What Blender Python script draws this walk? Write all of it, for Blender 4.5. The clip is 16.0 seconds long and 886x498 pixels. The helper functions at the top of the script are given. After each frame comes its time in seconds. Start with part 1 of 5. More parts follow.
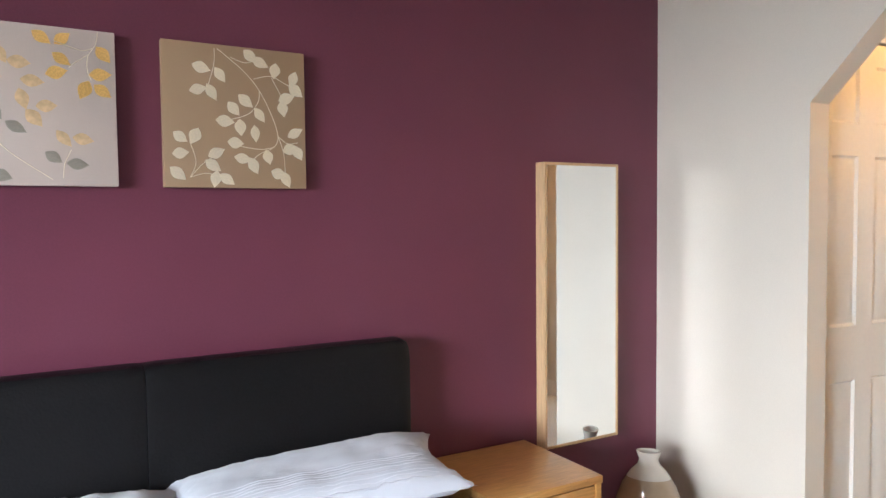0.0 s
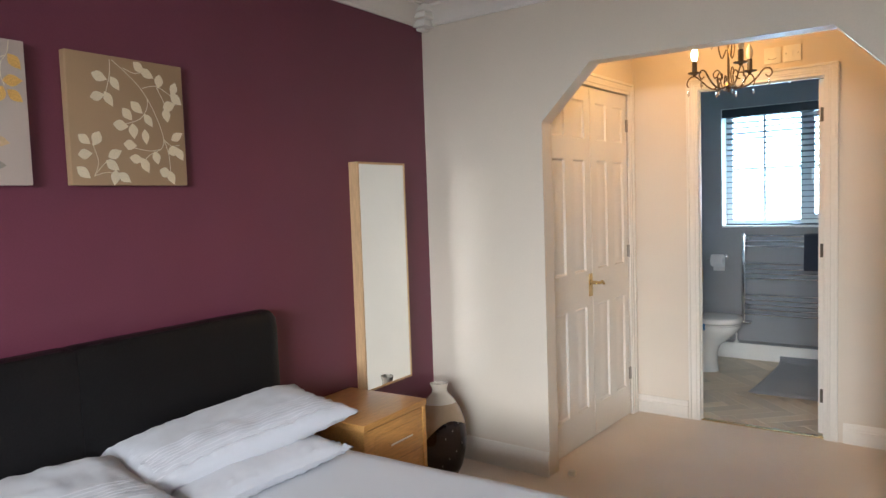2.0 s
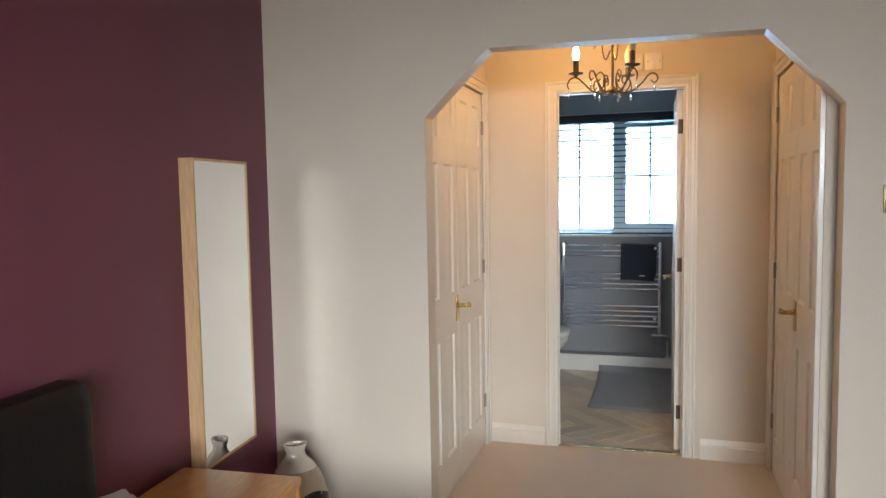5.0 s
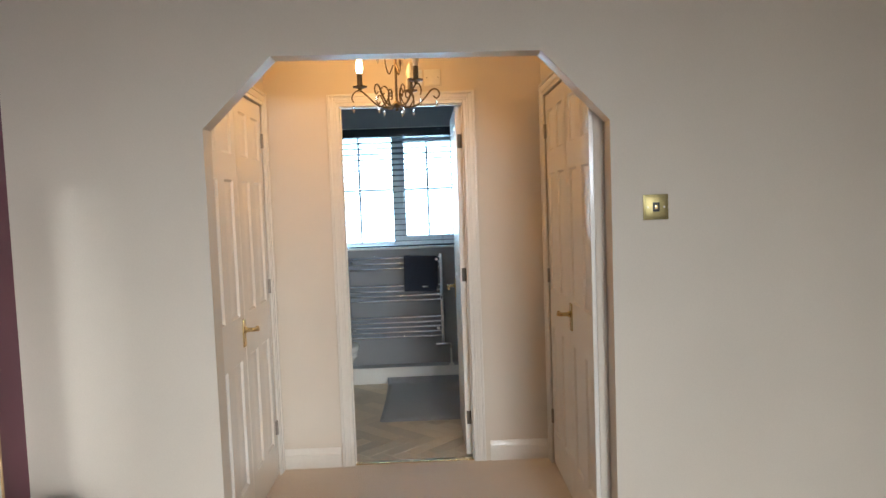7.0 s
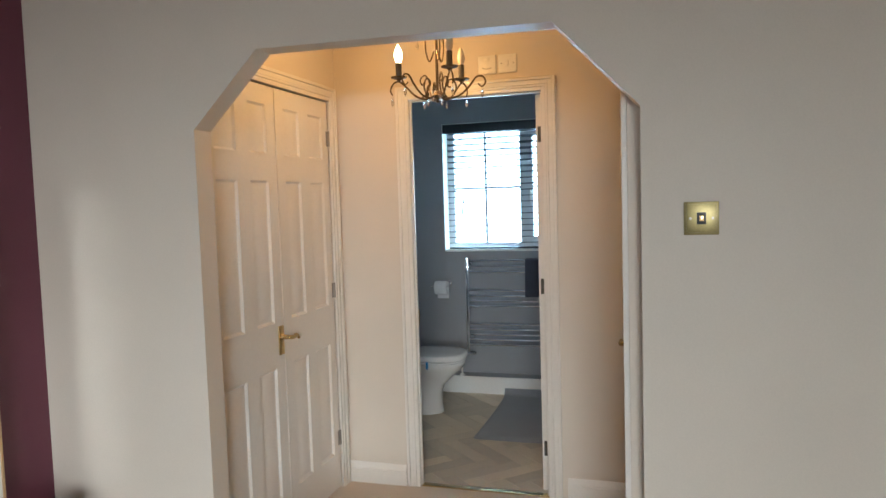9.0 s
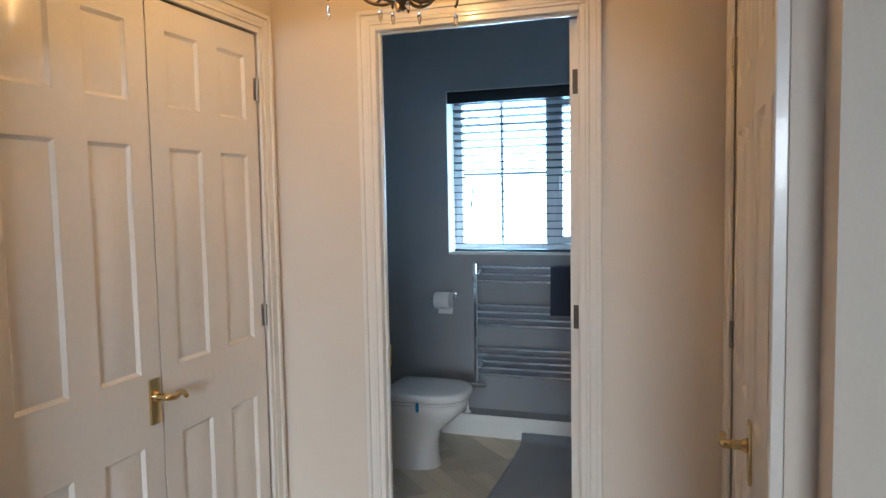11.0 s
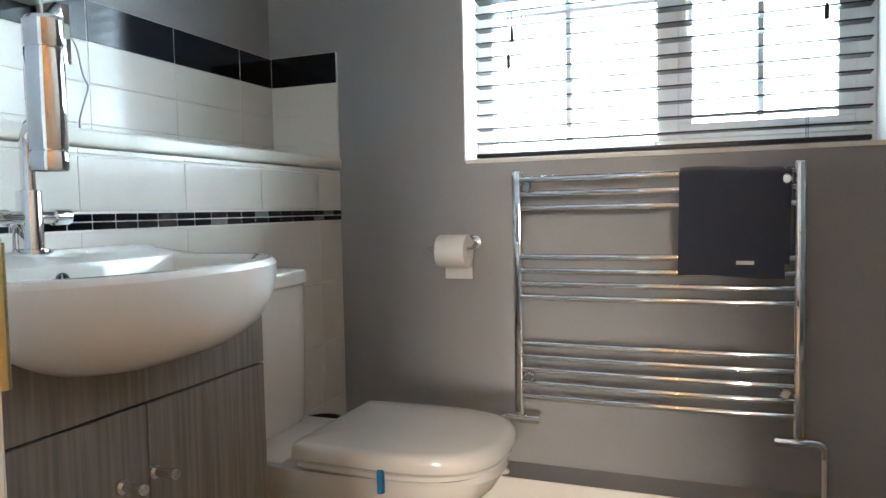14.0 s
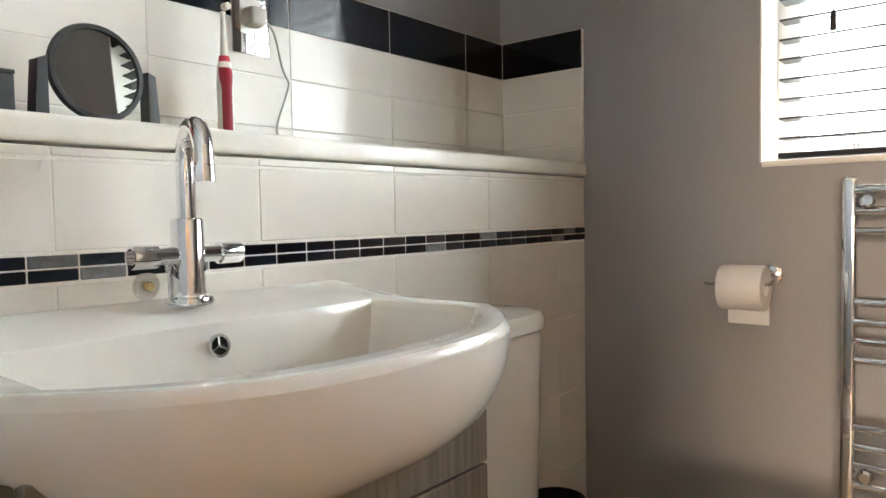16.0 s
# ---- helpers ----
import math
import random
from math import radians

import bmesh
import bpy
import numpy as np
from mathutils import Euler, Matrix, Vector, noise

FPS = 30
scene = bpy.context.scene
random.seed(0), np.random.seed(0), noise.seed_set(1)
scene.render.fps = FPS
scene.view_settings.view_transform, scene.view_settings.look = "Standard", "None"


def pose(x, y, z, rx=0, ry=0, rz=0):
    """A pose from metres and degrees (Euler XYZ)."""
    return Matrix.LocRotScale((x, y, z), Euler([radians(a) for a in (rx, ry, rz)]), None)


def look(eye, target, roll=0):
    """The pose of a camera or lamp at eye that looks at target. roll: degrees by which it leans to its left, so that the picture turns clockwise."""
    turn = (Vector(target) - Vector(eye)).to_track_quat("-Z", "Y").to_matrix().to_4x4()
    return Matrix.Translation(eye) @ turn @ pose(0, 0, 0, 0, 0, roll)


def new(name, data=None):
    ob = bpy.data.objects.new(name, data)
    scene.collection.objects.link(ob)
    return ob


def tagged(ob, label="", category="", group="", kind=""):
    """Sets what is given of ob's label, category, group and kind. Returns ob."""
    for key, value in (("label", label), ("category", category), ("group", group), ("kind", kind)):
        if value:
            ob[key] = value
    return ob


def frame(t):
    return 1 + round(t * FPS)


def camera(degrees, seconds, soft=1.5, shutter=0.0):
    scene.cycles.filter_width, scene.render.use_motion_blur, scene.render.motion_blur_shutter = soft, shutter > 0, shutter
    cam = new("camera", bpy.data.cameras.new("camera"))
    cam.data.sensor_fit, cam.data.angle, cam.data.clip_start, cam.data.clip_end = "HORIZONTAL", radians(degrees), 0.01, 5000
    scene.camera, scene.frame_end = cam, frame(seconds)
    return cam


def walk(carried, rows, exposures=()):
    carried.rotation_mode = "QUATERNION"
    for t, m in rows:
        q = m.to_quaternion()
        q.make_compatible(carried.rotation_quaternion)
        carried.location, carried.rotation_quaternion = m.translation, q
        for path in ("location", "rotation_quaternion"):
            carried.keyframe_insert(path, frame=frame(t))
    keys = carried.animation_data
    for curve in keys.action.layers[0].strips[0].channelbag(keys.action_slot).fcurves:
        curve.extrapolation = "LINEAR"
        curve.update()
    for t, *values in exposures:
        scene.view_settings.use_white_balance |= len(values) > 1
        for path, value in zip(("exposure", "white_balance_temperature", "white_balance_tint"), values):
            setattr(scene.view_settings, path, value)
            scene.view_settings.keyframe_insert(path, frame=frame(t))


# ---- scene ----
cam = camera(64.5, 16.0)
PATH = [
    (0, (0.118, 0.058, 1.379), (0.984, 1.858, 1.288), -0.57),
    (0.5, (-0.218, 0.092, 1.383), (0.953, 1.710, 1.282), -0.89),
    (1, (-0.506, 0.099, 1.425), (0.884, 1.533, 1.307), -1.41),
    (1.5, (-0.710, 0.024, 1.404), (0.798, 1.331, 1.276), -1.86),
    (2, (-0.766, -0.026, 1.383), (0.821, 1.184, 1.248), -1.95),
    (2.5, (-0.725, -0.040, 1.372), (0.950, 1.044, 1.228), -1.95),
    (3, (-0.610, -0.034, 1.362), (1.127, 0.946, 1.220), -1.84),
    (3.2, (-0.577, 0.004, 1.357), (1.179, 0.951, 1.215), -1.79),
    (5.3, (-0.425, 0.853, 1.445), (1.520, 1.293, 1.297), -0.85),
    (5.5, (-0.448, 0.906, 1.438), (1.522, 1.223, 1.295), -0.84),
    (6, (-0.476, 0.988, 1.441), (1.519, 1.032, 1.306), -1.23),
    (6.5, (-0.438, 0.980, 1.445), (1.556, 0.915, 1.313), -1.70),
    (7, (-0.348, 0.843, 1.448), (1.648, 0.802, 1.317), -2.11),
    (7.5, (-0.269, 0.669, 1.458), (1.725, 0.762, 1.326), -2.31),
    (8, (-0.158, 0.478, 1.450), (1.818, 0.758, 1.320), -2.23),
    (8.5, (-0.028, 0.305, 1.478), (1.907, 0.793, 1.346), -2.16),
    (9, (0.137, 0.125, 1.471), (2.048, 0.701, 1.338), -1.74),
    (9.5, (0.394, 0.093, 1.434), (2.301, 0.683, 1.301), -1.42),
    (9.7, (0.527, 0.113, 1.447), (2.434, 0.703, 1.312), -1.37),
    (11.8, (1.875, 0.491, 1.419), (3.751, 1.167, 1.272), -0.90),
    (12, (2.037, 0.537, 1.407), (3.914, 1.212, 1.264), -0.91),
    (12.5, (2.453, 0.678, 1.229), (4.332, 1.353, 1.112), -1.59),
    (13, (2.787, 0.816, 1.124), (4.696, 1.399, 0.990), -1.84),
    (13.5, (3.096, 0.871, 0.988), (5.020, 1.406, 0.867), -1.11),
    (14, (3.302, 0.952, 0.934), (5.162, 1.679, 0.823), -1.20),
    (14.5, (3.441, 1.015, 0.922), (5.188, 1.984, 0.818), -1.40),
    (15, (3.541, 1.076, 0.929), (5.190, 2.203, 0.828), -1.35),
    (15.5, (3.611, 1.140, 0.956), (5.152, 2.411, 0.865), -1.13),
    (16, (3.696, 1.238, 0.983), (5.240, 2.505, 0.885), -1.07),
]
walk(cam, [(t, look(eye, target, roll)) for t, eye, target, roll in PATH],
     exposures=[(0.0, 1.14, 5300, 4), (1.0, 0.76, 5400, 4), (1.5, 0.66, 5500, 4), (3.0, 0.46, 5700, 4), (7.0, 0.34, 5700, 3), (9.5, 0.2, 5500, 2), (12.0, 0.18, 4700, 2), (12.6, 0.3, 4450, 2), (13.0, 0.48, 4600, 3), (13.5, 0.88, 5200, 6), (14.0, 1.2, 7300, 12), (14.5, 1.15, 8300, 17), (15.0, 1.18, 8800, 17), (16.0, 1.3, 9200, 20)])

# ---- world and large lights ----
world = bpy.data.worlds.new("sky")
scene.world = world
world.use_nodes = True
wn = world.node_tree
sky = wn.nodes.new("ShaderNodeTexSky")
sky.sky_type, sky.sun_disc = "NISHITA", False
sky.sun_elevation, sky.sun_rotation = radians(38), radians(200)
wn.links.new(sky.outputs[0], wn.nodes["Background"].inputs[0])
wn.nodes["Background"].inputs[1].default_value = 0.12


def area_lamp(name, m, sx, sy, power, color):
    lamp = bpy.data.lights.new(name, "AREA")
    lamp.shape, lamp.size, lamp.size_y, lamp.energy, lamp.color = "RECTANGLE", sx, sy, power, color
    ob = new(name, lamp)
    ob.matrix_basis = m
    return ob


BEDROOM_W, BATH_W, BULB_W = 1580.0, 760.0, 6.6
scene.cycles.blur_glossy = 0.0   # keeps the daylight that the mirror throws on the wall sharp
area_lamp("bedroom_window_light", look((-7.0, -2.4, 2.95), (1.2, -0.7, 2.1)), 4.4, 3.0, BEDROOM_W, (1.0, 0.94, 0.89))
area_lamp("bathroom_window_light", look((6.6, 0.65, 2.35), (3.9, 1.25, 1.5)), 4.4, 3.2, BATH_W, (0.54, 0.785, 1.0))
sun = bpy.data.lights.new("sun", "SUN")
sun.energy, sun.angle, sun.color = 1.2, radians(10), (1.0, 0.95, 0.88)
new("sun", sun).matrix_basis = look((0, 0, 10), (-3, 5, 0))


# ---- materials ----
def mat(name, color, rough=0.6, metal=0.0, grain=40.0, vary=0.08, bump=0.05, stain=0.06, rand=0.0, coat=0.0, spec=0.5, sheen=0.0, dist=0.002, stretch=(1, 1, 1)):
    m = bpy.data.materials.new(name)
    m.use_nodes = True
    nt, n, l = m.node_tree, m.node_tree.nodes, m.node_tree.links
    b = n["Principled BSDF"]
    b.inputs["Roughness"].default_value, b.inputs["Metallic"].default_value = rough, metal
    b.inputs["Specular IOR Level"].default_value = spec
    b.inputs["Coat Weight"].default_value, b.inputs["Sheen Weight"].default_value = coat, sheen
    co, mp = n.new("ShaderNodeTexCoord"), n.new("ShaderNodeMapping")
    mp.inputs["Scale"].default_value = stretch
    l.new(co.outputs["Object"], mp.inputs[0])
    fine, wide = n.new("ShaderNodeTexNoise"), n.new("ShaderNodeTexNoise")
    fine.inputs["Scale"].default_value, fine.inputs["Detail"].default_value = grain, 4
    wide.inputs["Scale"].default_value, wide.inputs["Detail"].default_value = 1.7, 3
    l.new(mp.outputs[0], fine.inputs[0]), l.new(co.outputs["Object"], wide.inputs[0])
    total = None
    for node, k in ((fine, vary), (wide, stain)):
        r = n.new("ShaderNodeMapRange")
        r.inputs[1].default_value, r.inputs[2].default_value, r.inputs[3].default_value, r.inputs[4].default_value = 0.3, 0.7, 1 - k, 1 + k
        l.new(node.outputs[0], r.inputs[0])
        if total is None:
            total = r.outputs[0]
        else:
            mul = n.new("ShaderNodeMath")
            mul.operation = "MULTIPLY"
            l.new(total, mul.inputs[0]), l.new(r.outputs[0], mul.inputs[1])
            total = mul.outputs[0]
    if rand:
        info, r, mul = n.new("ShaderNodeObjectInfo"), n.new("ShaderNodeMapRange"), n.new("ShaderNodeMath")
        r.inputs[3].default_value, r.inputs[4].default_value, mul.operation = 1 - rand, 1 + rand, "MULTIPLY"
        l.new(info.outputs["Random"], r.inputs[0]), l.new(total, mul.inputs[0]), l.new(r.outputs[0], mul.inputs[1])
        total = mul.outputs[0]
    sc = n.new("ShaderNodeVectorMath")
    sc.operation = "SCALE"
    sc.inputs[0].default_value = color
    l.new(total, sc.inputs["Scale"]), l.new(sc.outputs[0], b.inputs["Base Color"])
    if bump:
        bp = n.new("ShaderNodeBump")
        bp.inputs["Strength"].default_value, bp.inputs["Distance"].default_value = bump, dist
        l.new(fine.outputs[0], bp.inputs["Height"]), l.new(bp.outputs[0], b.inputs["Normal"])
    return m


PURPLE = mat("purple_emulsion", (0.150, 0.040, 0.068), 0.38, spec=0.4, grain=160, vary=0.05, bump=0.12, stain=0.08)
CREAM = mat("cream_emulsion", (0.70, 0.625, 0.525), 0.50, grain=180, vary=0.02, bump=0.10, stain=0.03)
WHITE_CEIL = mat("white_ceiling_paint", (0.80, 0.77, 0.72), 0.8, grain=120, vary=0.02, bump=0.08)
GLOSS = mat("white_gloss_paint", (0.80, 0.76, 0.69), 0.28, grain=60, vary=0.02, bump=0.06, stain=0.03, coat=0.2)
GREY = mat("grey_bathroom_paint", (0.31, 0.308, 0.311), 0.42, grain=200, vary=0.04, bump=0.15, stain=0.05)
CARPET = mat("beige_carpet", (0.76, 0.65, 0.53), 0.95, grain=420, vary=0.28, bump=0.9, stain=0.07, sheen=0.3, dist=0.006)
PLANK = mat("tan_vinyl_plank", (0.64, 0.53, 0.37), 0.32, spec=0.7, grain=30, vary=0.08, bump=0.08, stain=0.06, rand=0.16, stretch=(1, 8, 1))
GROUT = mat("plank_joint", (0.55, 0.48, 0.36), 0.7)
LEATHER = mat("black_leather", (0.006, 0.0055, 0.006), 0.48, spec=0.22, grain=140, vary=0.2, bump=0.35, stain=0.2, dist=0.003)
COTTON = mat("white_cotton", (0.52, 0.52, 0.56), 0.85, grain=600, vary=0.03, bump=0.25, stain=0.03, sheen=0.3)
COTTON_STRIPE = mat("white_cotton_jacquard", (0.62, 0.61, 0.65), 0.40, grain=500, vary=0.05, bump=0.2, sheen=0.3)
OAK = mat("oak_veneer", (0.52, 0.27, 0.078), 0.32, grain=18, vary=0.16, bump=0.06, stain=0.06, coat=0.25, stretch=(1, 9, 9))
OAK_PALE = mat("pale_oak_edge", (0.58, 0.38, 0.20), 0.45, grain=18, vary=0.12, bump=0.05, stretch=(9, 9, 1))
MIRROR = mat("mirror_silver", (0.93, 0.95, 0.94), 0.0, 1.0, vary=0, bump=0, stain=0)
CHROME = mat("polished_chrome", (0.82, 0.82, 0.84), 0.05, 1.0, grain=300, vary=0.02, bump=0.01, stain=0.02)
BRASS = mat("polished_brass", (0.62, 0.48, 0.23), 0.24, 1.0, grain=200, vary=0.05, bump=0.03, stain=0.1)
BRASS_AGED = mat("aged_brass", (0.30, 0.245, 0.115), 0.36, 1.0, grain=200, vary=0.08, bump=0.04, stain=0.15)
CHROME_SATIN = mat("brushed_chrome", (0.72, 0.70, 0.67), 0.40, 0.45, grain=200, vary=0.04, bump=0.02)
STEEL_DARK = mat("tarnished_steel", (0.10, 0.085, 0.065), 0.45, 0.5, grain=200, vary=0.15, bump=0.05, stain=0.2)
STEEL = mat("satin_steel", (0.36, 0.33, 0.29), 0.36, 1.0, grain=200, vary=0.05, bump=0.03)
BRONZE = mat("antique_bronze", (0.16, 0.115, 0.07), 0.38, 0.9, grain=90, vary=0.25, bump=0.2, stain=0.2)
CANVAS_BROWN = mat("brown_canvas", (0.36, 0.235, 0.13), 0.62, grain=700, vary=0.06, bump=0.3, stain=0.08)
CANVAS_BEIGE = mat("beige_canvas", (0.56, 0.46, 0.40), 0.62, grain=700, vary=0.05, bump=0.3, stain=0.10)
LEAF_SILVER = mat("metallic_leaf_paint", (0.86, 0.76, 0.58), 0.34, 0.40, grain=260, vary=0.10, bump=0.25, stain=0.14)
LEAF_GOLD = mat("gold_leaf_paint", (0.95, 0.62, 0.20), 0.34, 0.55, grain=260, vary=0.15, bump=0.25, stain=0.2)
LEAF_FADED = mat("faded_gold_paint", (0.66, 0.47, 0.26), 0.5, 0.2, grain=60, vary=0.18, bump=0.2, stain=0.2)
LEAF_DULL = mat("dull_leaf_paint", (0.36, 0.32, 0.26), 0.42, 0.4, grain=260, vary=0.10, bump=0.25, stain=0.14)
CERAMIC = mat("white_ceramic", (0.80, 0.77, 0.72), 0.08, grain=20, vary=0.01, bump=0.0, stain=0.01, coat=0.5)
TILE_WHITE = mat("white_glazed_tile", (0.80, 0.76, 0.70), 0.13, grain=9, vary=0.015, bump=0.03, stain=0.02, rand=0.02, coat=0.0, dist=0.004)
TILE_BLACK = mat("black_glazed_tile", (0.006, 0.008, 0.014), 0.10, spec=0.4, grain=12, vary=0.1, bump=0.03, stain=0.1, dist=0.004)
GROUT_W = mat("white_grout", (0.80, 0.76, 0.70), 0.85, grain=300, bump=0.2)
MOSAIC_GREY = mat("grey_glass_mosaic", (0.19, 0.20, 0.21), 0.12, grain=50, vary=0.35, bump=0.05, rand=0.2, coat=0.4)
MOSAIC_NAVY = mat("navy_glass_mosaic", (0.010, 0.017, 0.028), 0.09, grain=50, vary=0.2, bump=0.05, rand=0.3, coat=0.4)
ASH = mat("grey_ash_laminate", (0.19, 0.167, 0.143), 0.40, grain=34, vary=0.30, bump=0.10, stain=0.18, stretch=(3.2, 3.2, 0.10))
NAVY_CLOTH = mat("navy_towelling", (0.042, 0.052, 0.082), 0.95, grain=500, vary=0.3, bump=0.9, sheen=0.35, dist=0.005)
RED_CLOTH = mat("red_towelling", (0.42, 0.02, 0.06), 0.95, grain=500, vary=0.3, bump=0.9, sheen=0.3, dist=0.005)
RUG = mat("grey_bath_mat_pile", (0.29, 0.29, 0.30), 0.97, grain=350, vary=0.25, bump=0.9, sheen=0.4, dist=0.006)
SLAT = mat("black_painted_slat", (0.018, 0.020, 0.026), 0.32, grain=60, vary=0.1, bump=0.04)
UPVC = mat("white_upvc", (0.80, 0.80, 0.80), 0.3, grain=30, vary=0.01, bump=0.02)
PLASTIC_W = mat("white_plastic", (0.78, 0.75, 0.68), 0.32, vary=0.02, bump=0.0)
PLASTIC_D = mat("dark_plastic", (0.018, 0.018, 0.021), 0.4, vary=0.05, bump=0.03)
PLASTIC_R = mat("red_plastic", (0.42, 0.016, 0.04), 0.35, vary=0.05, bump=0.0)
BLUE_TAG = mat("blue_tape", (0.02, 0.22, 0.50), 0.5, vary=0.05)
PAPER = mat("white_tissue", (0.80, 0.78, 0.75), 0.95, grain=300, vary=0.03, bump=0.4)
VASE_SAND = mat("smoky_sand_glaze", (0.36, 0.27, 0.18), 0.10, grain=12, vary=0.14, bump=0.02, coat=0.5)
VASE_WHITE = mat("cream_glaze", (0.60, 0.55, 0.47), 0.12, grain=12, vary=0.08, bump=0.02, coat=0.5)
VASE_DARK = mat("black_plum_glaze", (0.014, 0.008, 0.011), 0.08, grain=12, vary=0.2, bump=0.02, coat=0.5)
BULB_OFF = mat("frosted_bulb", (0.80, 0.74, 0.64), 0.25, vary=0.02, bump=0.0)
CANDLE = mat("dark_candle_tube", (0.10, 0.085, 0.07), 0.5, vary=0.1)
CABLE_W = mat("grey_cable", (0.45, 0.42, 0.38), 0.5, vary=0.03, bump=0.0)
# near-black colour standing in for the shade inside small holes
HOLE_SHADE = mat("painted_hole_shade", (0.01, 0.009, 0.008), 0.9)
LAWN = mat("lawn", (0.06, 0.10, 0.03), 0.95, grain=60, vary=0.3)

GLASS = bpy.data.materials.new("clear_glass")
GLASS.use_nodes = True
gb = GLASS.node_tree.nodes["Principled BSDF"]
gb.inputs["Transmission Weight"].default_value, gb.inputs["Roughness"].default_value, gb.inputs["IOR"].default_value = 1.0, 0.0, 1.45
CRYSTAL = GLASS
GLOW = bpy.data.materials.new("lit_bulb")
GLOW.use_nodes = True
gb = GLOW.node_tree.nodes["Principled BSDF"]
gb.inputs["Emission Color"].default_value, gb.inputs["Emission Strength"].default_value = (1.0, 0.72, 0.38, 1), 24.0


# ---- mesh helpers ----
def box(bm, x0, x1, y0, y1, z0, z1, bevel=0.0, seg=2, m=None):
    vs = [bm.verts.new((x, y, z)) for x in (x0, x1) for y in (y0, y1) for z in (z0, z1)]
    fs = [bm.faces.new([vs[i] for i in q]) for q in ((0, 1, 3, 2), (4, 6, 7, 5), (0, 4, 5, 1), (2, 3, 7, 6), (0, 2, 6, 4), (1, 5, 7, 3))]
    if bevel:
        es = list({e for f in fs for e in f.edges})
        r = bmesh.ops.bevel(bm, geom=es, offset=bevel, segments=seg, affect="EDGES", profile=0.6)
        vs = list({v for v in vs if v.is_valid} | set(r["verts"]))
    if m is not None:
        bmesh.ops.transform(bm, matrix=m, verts=vs)
    return bm


def cube(*a, **k):
    return box(bmesh.new(), *a, **k)


def lathe(bm, profile, seg=24, m=None, close=True):
    rings = []
    for r, z in profile:
        rings.append([bm.verts.new((r * math.cos(2 * math.pi * i / seg), r * math.sin(2 * math.pi * i / seg), z)) for i in range(seg)])
    for a, b in zip(rings, rings[1:]):
        for i in range(seg):
            bm.faces.new((a[i], a[(i + 1) % seg], b[(i + 1) % seg], b[i]))
    if close:
        bm.faces.new(list(reversed(rings[0]))), bm.faces.new(rings[-1])
    if m is not None:
        bmesh.ops.transform(bm, matrix=m, verts=[v for r in rings for v in r])
    return bm


def tube(bm, pts, r, seg=10, taper=None):
    pts = [Vector(p) for p in pts]
    n = len(pts)
    ds = [(pts[min(i + 1, n - 1)] - pts[max(i - 1, 0)]).normalized() for i in range(n)]
    a = ds[0].orthogonal().normalized()
    rings = []
    for i, (p, d) in enumerate(zip(pts, ds)):
        a = (a - d * a.dot(d)).normalized()
        b = d.cross(a)
        rr = r if taper is None else r * taper(i / (n - 1))
        rings.append([bm.verts.new(p + rr * (math.cos(2 * math.pi * k / seg) * a + math.sin(2 * math.pi * k / seg) * b)) for k in range(seg)])
    for a0, b0 in zip(rings, rings[1:]):
        for i in range(seg):
            bm.faces.new((a0[i], a0[(i + 1) % seg], b0[(i + 1) % seg], b0[i]))
    bm.faces.new(list(reversed(rings[0]))), bm.faces.new(rings[-1])
    return bm


def rod(bm, a, b, r, seg=14):
    return tube(bm, [a, b], r, seg)


def prism(bm, poly, axis, a, b):
    """A polygon of two coordinates pushed from a to b along an axis."""
    def at(p, v):
        return {"x": (v, p[0], p[1]), "y": (p[0], v, p[1]), "z": (p[0], p[1], v)}[axis]
    lo, hi = [bm.verts.new(at(p, a)) for p in poly], [bm.verts.new(at(p, b)) for p in poly]
    bm.faces.new(lo), bm.faces.new(hi)
    for i in range(len(poly)):
        j = (i + 1) % len(poly)
        bm.faces.new((lo[i], lo[j], hi[j], hi[i]))
    return bm


def spline(pts, n=8):
    out = []
    for i in range(len(pts) - 1):
        p0, p1, p2, p3 = (Vector(pts[max(0, min(len(pts) - 1, k))]) for k in (i - 1, i, i + 1, i + 2))
        for s in range(n):
            t = s / n
            out.append(0.5 * (2 * p1 + (p2 - p0) * t + (2 * p0 - 5 * p1 + 4 * p2 - p3) * t * t + (3 * p1 - p0 - 3 * p2 + p3) * t ** 3))
    return out + [Vector(pts[-1])]


def mesh_of(name, bm, material, smooth=True):
    bmesh.ops.recalc_face_normals(bm, faces=bm.faces)
    me = bpy.data.meshes.new(name)
    bm.to_mesh(me)
    bm.free()
    me.materials.append(material)
    if smooth:
        for p in me.polygons:
            p.use_smooth = True
        me.set_sharp_from_angle(angle=radians(38))
    return me


def thing(name, m, label, category, group="", kind=""):
    ob = new(name)
    ob.empty_display_size = 0.05
    ob.matrix_basis = m
    return tagged(ob, label, category, group, kind)


def part(name, bm, material, parent, label="", world=False, m=None):
    """A bmesh as one mesh object under a thing or part; world: its coordinates are those of the place."""
    root, back = parent, Matrix()
    while root is not None:
        back = root.matrix_basis @ back
        root = root.parent
    if world:
        bmesh.ops.transform(bm, matrix=back.inverted(), verts=bm.verts)
    ob = new(name, mesh_of(name, bm, material))
    ob.parent = parent
    if m is not None:
        ob.matrix_basis = m
    return tagged(ob, label)


def share(name, me, parent, m):
    ob = new(name, me)
    ob.parent = parent
    ob.matrix_basis = m
    return ob


def solid(name, bm, material, label, category, kind="structure", group=""):
    ob = new(name, mesh_of(name, bm, material))
    return tagged(ob, label, category, group, kind)


